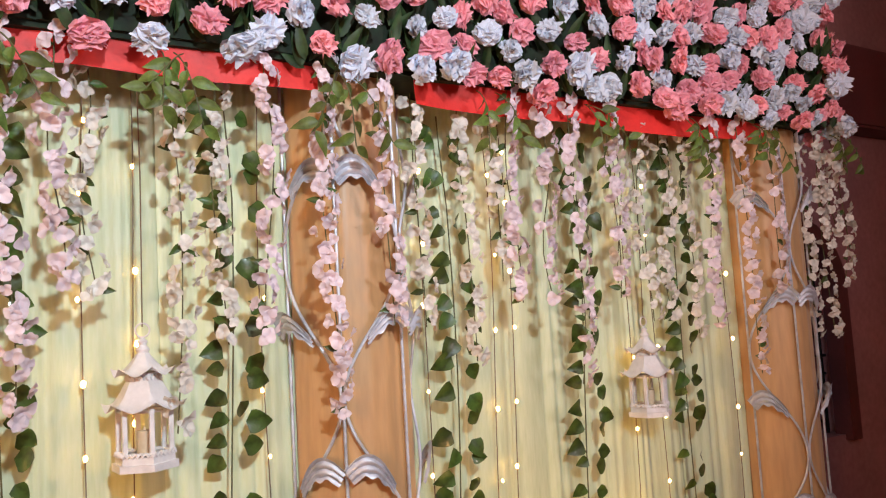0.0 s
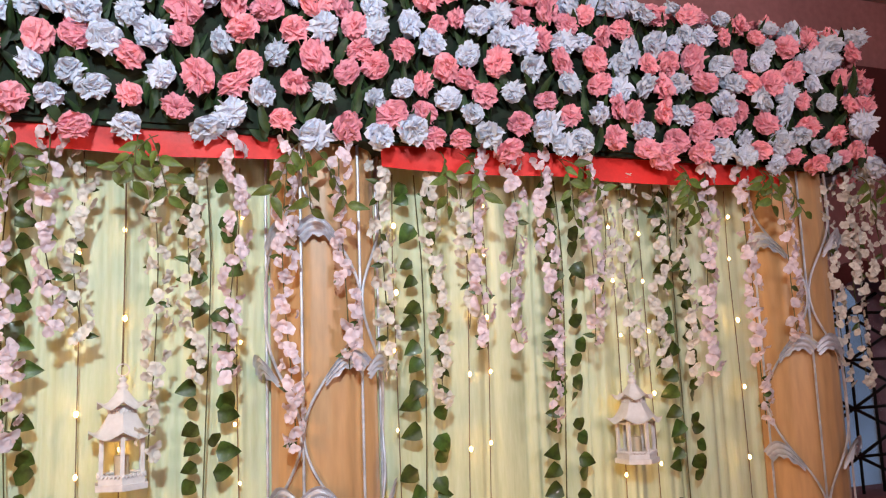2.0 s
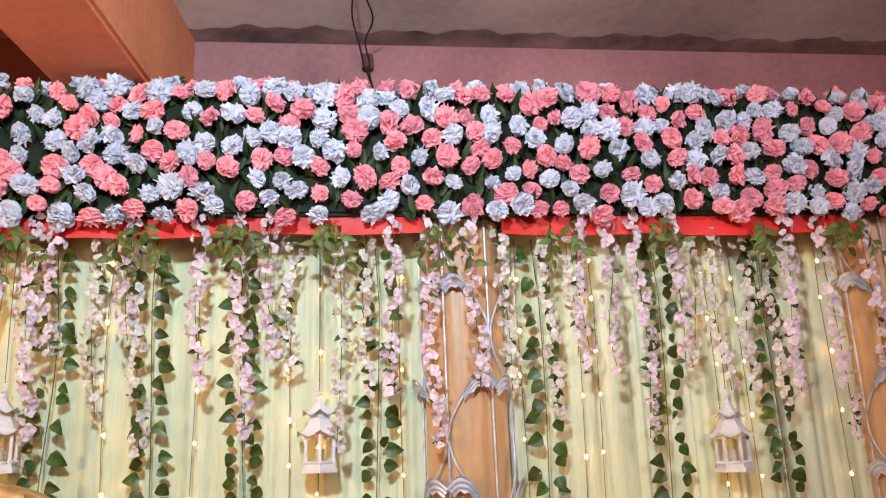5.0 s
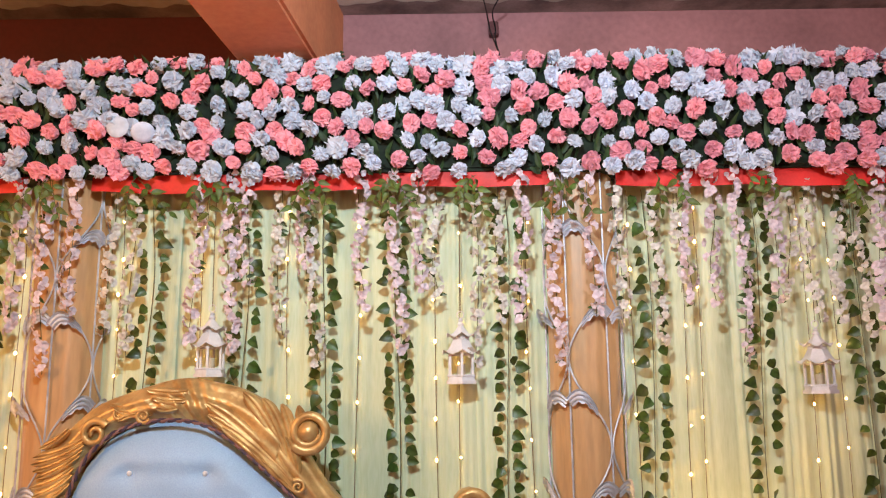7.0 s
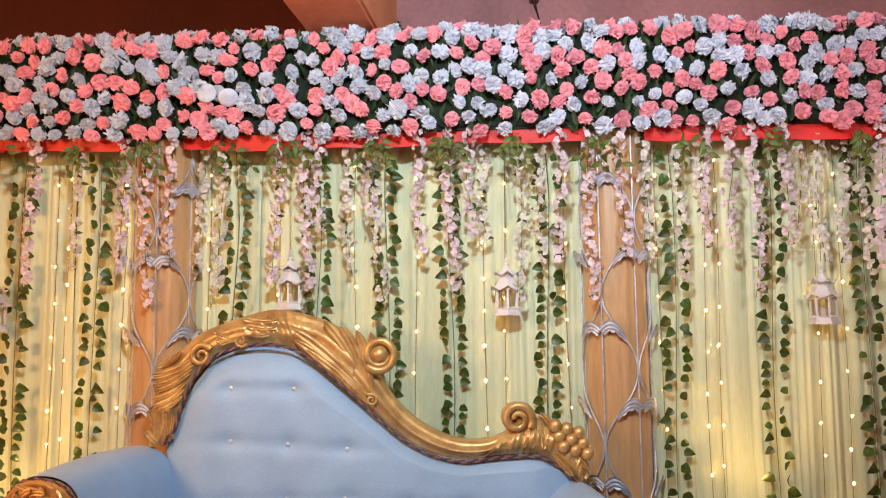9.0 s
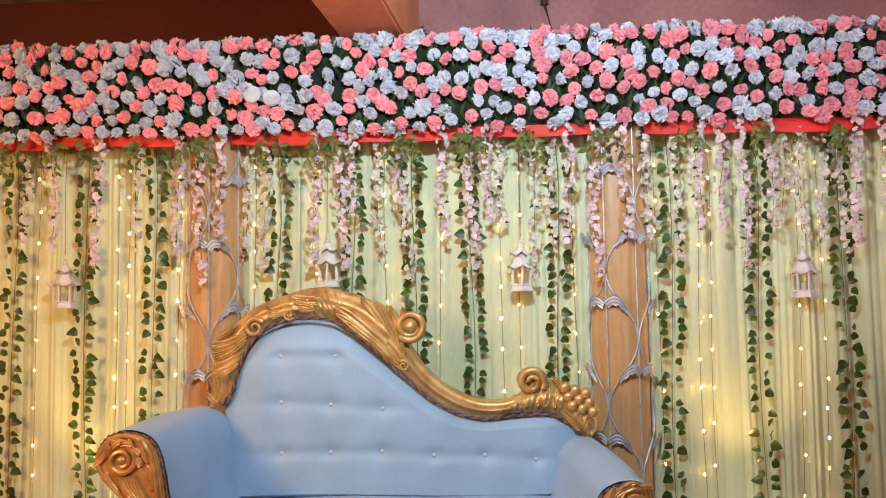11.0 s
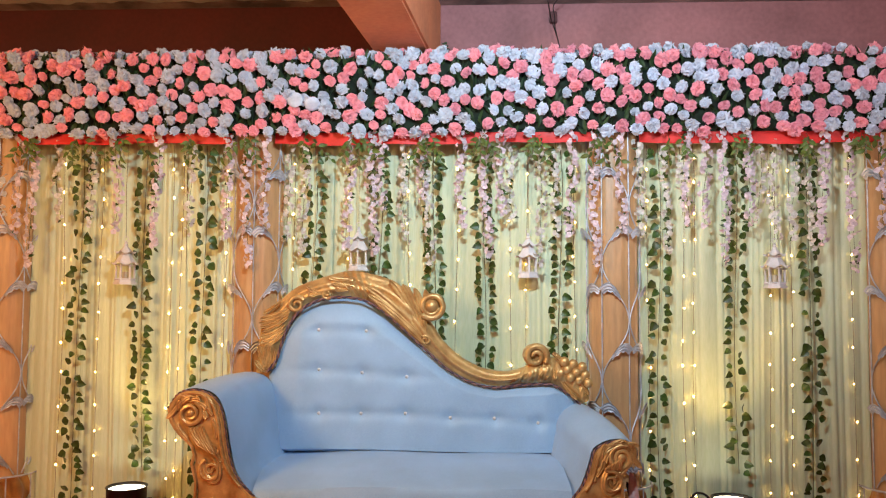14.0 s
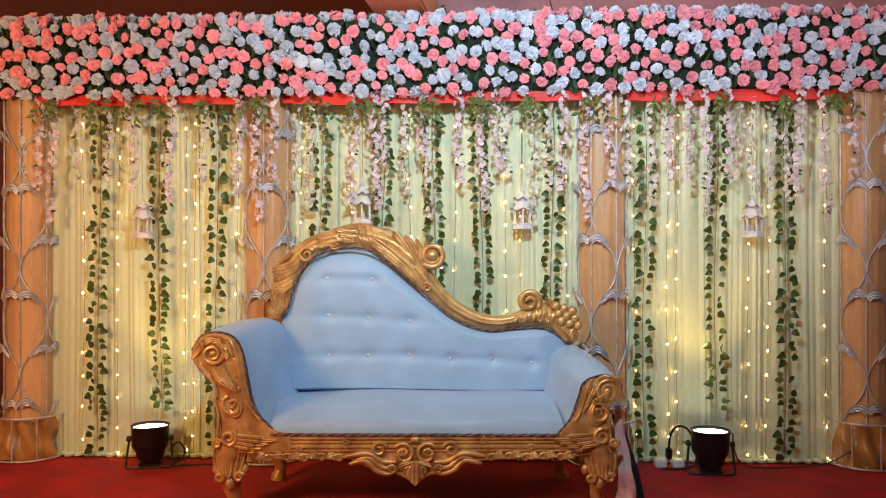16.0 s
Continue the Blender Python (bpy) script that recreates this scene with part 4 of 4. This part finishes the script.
def seat(u, v):
    x = -0.6 - 0.02 * v + (1.27 + 0.02 * v) * u
    if v < 0.2:
        w = v / 0.2
        return (x, -0.272 + 0.02 * w * w, 0.315 + 0.07 * w + 0.012 * math.sin(math.pi * u))
    w = (v - 0.2) / 0.8
    z = 0.385 + 0.057 * math.sin(min(1, w * 1.4) * math.pi / 2) - 0.004 * math.sin(x * 9) + 0.012 * math.sin(math.pi * u)
    return (x, -0.252 + 0.52 * w, z)


part("seat_cushion", Geo().grid(seat, 60, 30), BLUE_CLOTH, sofa, "flat pale blue seat upholstery")
rope([(-0.6 + 1.25 * i / 12, -0.284, 0.343 - 0.008 * i / 12) for i in range(13)], sofa)

# apron and legs
LOW = ((-0.82, 0.262), (-0.695, 0.266), (-0.6, 0.245), (-0.475, 0.25), (-0.37, 0.232), (-0.255, 0.234), (-0.18, 0.2), (-0.108, 0.177), (-0.04, 0.165), (0.027, 0.133), (0.09, 0.165), (0.162, 0.169), (0.22, 0.2), (0.309, 0.225), (0.4, 0.228), (0.506, 0.24), (0.6, 0.232), (0.776, 0.248), (0.88, 0.255))
low = curve(LOW, 90)
apron = part("apron", Geo().slab([(-0.82, 0.335)] + [(p.x, p.z) for p in low] + [(0.88, 0.328)], -0.275, -0.235, 0.004), GOLD, sofa, "carved gold front rail")
g = Geo()
for z, r in ((0.327, 0.008), (0.308, 0.005), (0.29, 0.008), (0.272, 0.005)):
    g.tube([(-0.81 + 1.68 * i / 20, -0.277, z - 0.006 * i / 20) for i in range(21)], r, 7)
g.tube([(p.x, -0.277, p.z + 0.006) for p in low], 0.007, 6)
MIDDLE = 0.027
for s in (-1, 1):
    # the paired ovals, the hooked scrolls beside them and the long swept lips
    g.tube(spiral((MIDDLE + s * 0.05, 0.258), 0.046, 0.012, 1.45, 1.57 - s * 0.9, -0.286, 44, s), lambda t: 0.009 - 0.003 * t, 8)
    g.tube(spiral((MIDDLE + s * 0.155, 0.276), 0.034, 0.008, 1.3, 1.57 + s * 1.2, -0.284, 36, -s), lambda t: 0.0085 - 0.003 * t, 7)
    for k, line in enumerate((
            ((0.30, 0.246), (0.21, 0.258), (0.14, 0.224), (0.085, 0.222)),
            ((0.285, 0.214), (0.215, 0.228), (0.165, 0.186), (0.115, 0.17), (0.088, 0.182)),
            ((0.25, 0.232), (0.2, 0.24), (0.15, 0.204), (0.1, 0.192)))):
        g.tube(curve([(MIDDLE + s * x, -0.283, z) for x, z in line], 26), lambda t: 0.005 + 0.009 * math.sin(math.pi * (0.1 + 0.85 * t)), 8)
    g.tube(spiral((MIDDLE + s * 0.1, 0.19), 0.02, 0.005, 1.3, 1.57 - s * 1.4, -0.288, 26, s), lambda t: 0.007 - 0.003 * t, 7)
    g.tube(spiral((MIDDLE + s * 0.03, 0.185), 0.018, 0.005, 1.2, 1.57 + s * 0.6, -0.288, 24, -s), lambda t: 0.006 - 0.002 * t, 7)
    for k in range(3):
        carve_leaf(g, MIDDLE + s * (0.046 + 0.006 * k), 0.252, -0.29, s * (-40 + 50 * k), 0.026, 0.013)
    # small curling leaves along the rail's lower edge, rosettes on the rail
    for k in range(5):
        at, down = MIDDLE + s * (0.33 + 0.075 * k), 0.236 + 0.004 * (k % 2)
        g.tube(spiral((at, down + 0.004), 0.017, 0.004, 1.2, 1.57 - s * 1.0, -0.283, 22, s), lambda t: 0.006 - 0.002 * t, 6)
        for n in range(3):
            g.add(plume((at + s * 0.012, down - 0.004 + 0.008 * n), (at + s * (0.058 - 0.006 * n), down + 0.004 + 0.011 * n), s * 0.008, 0.014, -0.281, 0.009), Matrix())
    for at, z in ((0.3, 0.312), (0.5, 0.284), (0.64, 0.3)):
        g.tube(spiral((MIDDLE + s * at, z), 0.014, 0.004, 1.2, 0.4, -0.284, 20, s), 0.0045, 6)
    for n in range(4):
        g.add(plume((MIDDLE + s * 0.74, 0.318 - 0.014 * n), (MIDDLE + s * (0.6 + 0.03 * n), 0.32 - 0.016 * n), s * 0.006, 0.018, -0.284, 0.011), Matrix())
# the central drop
g.add(plume((MIDDLE, 0.228), (MIDDLE, 0.128), 0.0, 0.05, -0.288, 0.02), Matrix())
for s in (-1, 1):
    g.add(plume((MIDDLE, 0.225), (MIDDLE + s * 0.032, 0.155), s * 0.012, 0.022, -0.286, 0.014), Matrix())
    g.add(plume((MIDDLE, 0.22), (MIDDLE + s * 0.07, 0.205), s * 0.01, 0.02, -0.286, 0.012), Matrix())
g.ball((MIDDLE, -0.284, 0.318), 0.02, 14, 8, (1.1, 0.6, 0.7))
carve(g, apron)


def leg(x, y, lean, height):
    line = [(x, y, height), (x + lean * 0.012, y - 0.012, height * 0.75), (x + lean * 0.004, y - 0.008, height * 0.45), (x - lean * 0.006, y, height * 0.2), (x + lean * 0.006, y - 0.008, 0.012), (x + lean * 0.006, y - 0.008, 0.0)]
    run = curve(line, 16)
    g = Geo().tube(run, lambda t: 0.05 * (1 - t) ** 1.3 + 0.024 + (0.012 if t > 0.88 else 0), 12)
    post, relief = part("leg", g, GOLD, sofa), Geo()
    if y < 0:
        for k in range(6):
            f = (k - 2.5) / 2.5
            relief.add(plume((x + 0.062 * f, height + 0.005), (x + 0.036 * f + lean * 0.01, height - 0.115 - 0.012 * (k % 2)), 0.012 * f, 0.034, y - 0.055 + 0.02 * abs(f), 0.018), Matrix())
        for s in (-1, 1):
            relief.tube(spiral((x + s * 0.042, height - 0.12), 0.02, 0.005, 1.3, 0.5, y - 0.06, 26, s), lambda t: 0.01 - 0.004 * t, 7)
            relief.ball((x + s * 0.06, y - 0.03, height - 0.09), 0.02, 12, 8, (1, 1, 1.3))
        relief.ball((x, y - 0.05, height - 0.15), 0.022, 12, 8, (1, 0.8, 1.3))
    carve(relief, post)


leg(-0.775, -0.225, -1, 0.28)
leg(0.83, -0.225, 1, 0.27)
leg(-0.66, 0.25, -1, 0.32)
leg(0.74, 0.25, 1, 0.32)
for x, z in BUTTONS:
    part("button", Geo().ball((x, 0.192 + 0.045 * max(0, (z - 0.36) / 0.7), z), 0.008, 10, 6, (1, 0.6, 1)), CRYSTAL, sofa, "crystal button")

# ---- lanterns ----
def hexes(r, z, turn=0.0):
    return [(r * math.sin(math.pi / 3 * k + turn), -r * math.cos(math.pi / 3 * k + turn), z) for k in range(6)]


def roof_geo(r, z, rise, top):
    g = Geo()

    def fn(u, v):
        a = u * 2 * math.pi
        k = abs(((u * 6 + 0.5) % 1.0) - 0.5) * 2
        edge = math.cos(math.pi / 6) / math.cos((((u * 6) % 1.0) - 0.5) * math.pi / 3)
        w = 1 - v
        rad = top + (r - top) * w
        lift = 0.016 * max(0, w - 0.55) / 0.45 * (1 - k) ** 1.5
        return (rad * edge * math.sin(a), -rad * edge * math.cos(a), z + rise * v ** 1.6 + lift)
    return g.grid(fn, 48, 8, True)


def lantern(x, z, y=-0.085, turn=0.0):
    lan = thing("pagoda_lantern", pose(x, y, z, 0, 0, turn), "white metal pagoda lantern hanging before the pale curtain", "lantern", "pagoda lanterns")
    part("base", Geo().add_bm(hex_prism(0.056, -0.004, 0.008)).add_bm(hex_prism(0.05, 0.008, 0.02)), LANTERN, lan, smooth=False)
    for p in hexes(0.044, 0.02):
        part("post", Geo().box((p[0] - 0.004, p[1] - 0.004, 0.018), (p[0] + 0.004, p[1] + 0.004, 0.1), 0.001), LANTERN, lan, smooth=False)
    for za in (0.024, 0.094):
        part("rail", Geo().tube([Vector(p) for p in hexes(0.044, za)], 0.003, 5, True), LANTERN, lan)
    for k in range(6):
        a, b = (Vector(hexes(0.05, 0.02)[j % 6]) for j in (k, k + 1))
        part("fretwork", Geo().tube([a.lerp(b, i / 12) + Vector((0, 0, 0.006 * abs(math.sin(i * 1.57)))) for i in range(13)], 0.0028, 5), LANTERN, lan)
        c, d = (Vector(hexes(0.03, 0.146)[j % 6]) for j in (k, k + 1))
        part("fretwork", Geo().tube([c.lerp(d, i / 8) + Vector((0, 0, 0.008 * (i % 2))) for i in range(9)], 0.0022, 4), LANTERN, lan)
    part("candle", Geo().turned([(0.0, 0.02), (0.014, 0.02), (0.014, 0.06), (0.003, 0.061), (0.0, 0.068)], sides=12), CANDLE, lan, "ivory candle inside")
    low_roof = part("lower_roof", roof_geo(0.072, 0.094, 0.05, 0.03), LANTERN, lan)
    part("neck", Geo().add_bm(hex_prism(0.029, 0.14, 0.158)), LANTERN, lan, smooth=False)
    part("upper_roof", roof_geo(0.055, 0.152, 0.042, 0.008), LANTERN, lan)
    part("finial", Geo().turned([(0.009, 0.19), (0.012, 0.197), (0.006, 0.205), (0.009, 0.211), (0.0, 0.219)], sides=12), LANTERN, lan)
    part("ring", Geo().tube([(0.012 * math.cos(a / 16 * 6.283), 0, 0.23 + 0.012 * math.sin(a / 16 * 6.283)) for a in range(16)], 0.0016, 5, True), LANTERN, lan)
    part("string", Geo().tube([(0, 0, 0.236), (0, -0.01, 0.5), (0, 0, 1.95 - z)], 0.0012, 5), WIRE, lan)


def hex_prism(r, z0, z1):
    bm = bmesh.new()
    a = [bm.verts.new(p) for p in hexes(r, z0)]
    b = [bm.verts.new(p) for p in hexes(r, z1)]
    bm.faces.new(a)
    bm.faces.new(b)
    for k in range(6):
        bm.faces.new((a[k], a[(k + 1) % 6], b[(k + 1) % 6], b[k]))
    bmesh.ops.recalc_face_normals(bm, faces=bm.faces[:])
    return bm


for x, z, turn in ((-1.752, 1.213, -4), (-0.552, 1.287, 3), (0.3, 1.255, 3), (1.508, 1.21, 5)):
    lantern(x, z, turn=turn)


# ---- stage lamps ----
def par_can(x, y, turn):
    par = thing("stage_par_lamp", pose(x, y, 0, 0, 0, turn) @ Matrix.Scale(0.89, 4), "lit black stage lamp on the carpet, aimed up the curtain", "stage lamp", "stage lamps")
    part("housing", Geo().turned([(0.0, 0.03), (0.055, 0.032), (0.075, 0.06), (0.085, 0.1), (0.102, 0.125), (0.105, 0.15), (0.106, 0.245), (0.112, 0.25), (0.108, 0.252), (0.1, 0.246), (0.098, 0.236)], sides=36), BLACK, par)
    part("lens", Geo().turned([(0.099, 0.236), (0.06, 0.24), (0.0, 0.242)], sides=36), LENS, par, "glowing warm white lens", )
    part("yoke", Geo().tube(curve([(-0.118, 0, 0.17), (-0.126, -0.01, 0.1), (-0.13, -0.03, 0.02), (-0.11, -0.04, 0.008), (0.0, -0.045, 0.008), (0.11, -0.04, 0.008), (0.13, -0.03, 0.02), (0.126, -0.01, 0.1), (0.118, 0, 0.17)], 50), 0.007, 6), BLACK, par)
    for s in (-1, 1):
        part("yoke_knob", Geo().turned([(0.0, 0.0), (0.016, 0.0), (0.018, 0.012), (0.014, 0.024), (0.0, 0.026)], sides=14), BLACK, par).matrix_local = pose(s * 0.11, 0, 0.17, 0, s * 90, 0)
    part("foot", Geo().box((-0.06, -0.05, 0.0), (0.06, 0.06, 0.034), 0.008), BLACK, par)
    return par


par_can(-1.662, -0.2, 10)
par_can(1.246, -0.22, -6)

# ---- plug, cables and the things left behind the sofa ----
plug = thing("power_strip", pose(1.02, -0.1, 0), "white power sockets with black plugs on the carpet", "power strip")
for dx in (0.0, 0.09):
    part("socket", Geo().box((dx - 0.03, -0.03, 0.0), (dx + 0.03, 0.03, 0.04), 0.006), WHITE_PLASTIC, plug)
part("plug", Geo().box((0.03, -0.016, 0.04), (0.06, 0.016, 0.1), 0.006), BLACK, plug)
part("cable", Geo().tube(curve([(0.045, 0, 0.1), (0.055, 0, 0.17), (0.09, -0.01, 0.215), (0.14, -0.02, 0.2), (0.175, -0.03, 0.12), (0.17, -0.05, 0.03), (0.1, -0.06, 0.008), (0.0, -0.06, 0.007)], 50), 0.006, 6), CABLE, plug)
lead = thing("lamp_cable", pose(1.34, -0.2, 0), "thin black cable lying from the stage lamp to the column", "cable")
part("cord", Geo().tube(curve([(0.0, 0.02, 0.17), (0.03, 0.02, 0.2), (0.04, 0.03, 0.12), (0.09, 0.06, 0.03), (0.2, 0.08, 0.006), (0.4, 0.1, 0.006), (0.55, 0.1, 0.03), (0.66, 0.08, 0.1)], 60), 0.0035, 6), CABLE, lead)
lead = thing("lamp_cable", pose(-1.56, -0.19, 0), "black cable coiled beside the stage lamp", "cable")
part("cord", Geo().tube(curve([(0.0, 0.0, 0.09), (0.04, 0.0, 0.13), (0.075, 0.0, 0.1), (0.07, 0.0, 0.05), (0.02, -0.01, 0.01), (0.1, 0.02, 0.007), (0.25, 0.05, 0.007), (0.32, 0.1, 0.007)], 60), 0.005, 6), CABLE, lead)


def rag(name, points, widths, material, label, category, seed):
    """A limp strip of cloth or foil that hangs along a line."""
    run = curve(points, 24)
    rnd = random.Random(seed)
    a = rnd.uniform(0, 6)

    def fn(u, v):
        p = run[min(23, round(v * 23))]
        w = widths[0] + (widths[1] - widths[0]) * v
        t = 2 * math.pi * u
        crease = 1 + 0.25 * math.sin(3 * t + 7 * v + a) + 0.12 * math.sin(7 * t - 11 * v)
        return (p.x + w * crease * math.cos(t), p.y + 0.5 * w * crease * math.sin(t), p.z + 0.01 * math.sin(2 * t + 5 * v))
    ob = new(name, Geo().grid(fn, 24, 23, True).mesh(name, material))
    return tagged(ob, label, category)


rag("cloth_bundle", [(0.69, -0.66, 0.38), (0.71, -0.68, 0.3), (0.745, -0.68, 0.2), (0.765, -0.69, 0.1), (0.77, -0.69, 0.03), (0.77, -0.69, 0.006)], (0.016, 0.036), BLACK_CLOTH, "dark navy cloth bundle hanging behind the sofa's leg", "cloth", 3)
rag("plastic_bag", [(0.685, -0.76, 0.44), (0.69, -0.77, 0.36), (0.697, -0.78, 0.27), (0.705, -0.79, 0.17), (0.715, -0.8, 0.07), (0.715, -0.8, 0.006)], (0.012, 0.04), BAG, "crumpled white and red plastic bag beside the sofa's leg", "bag", 5)
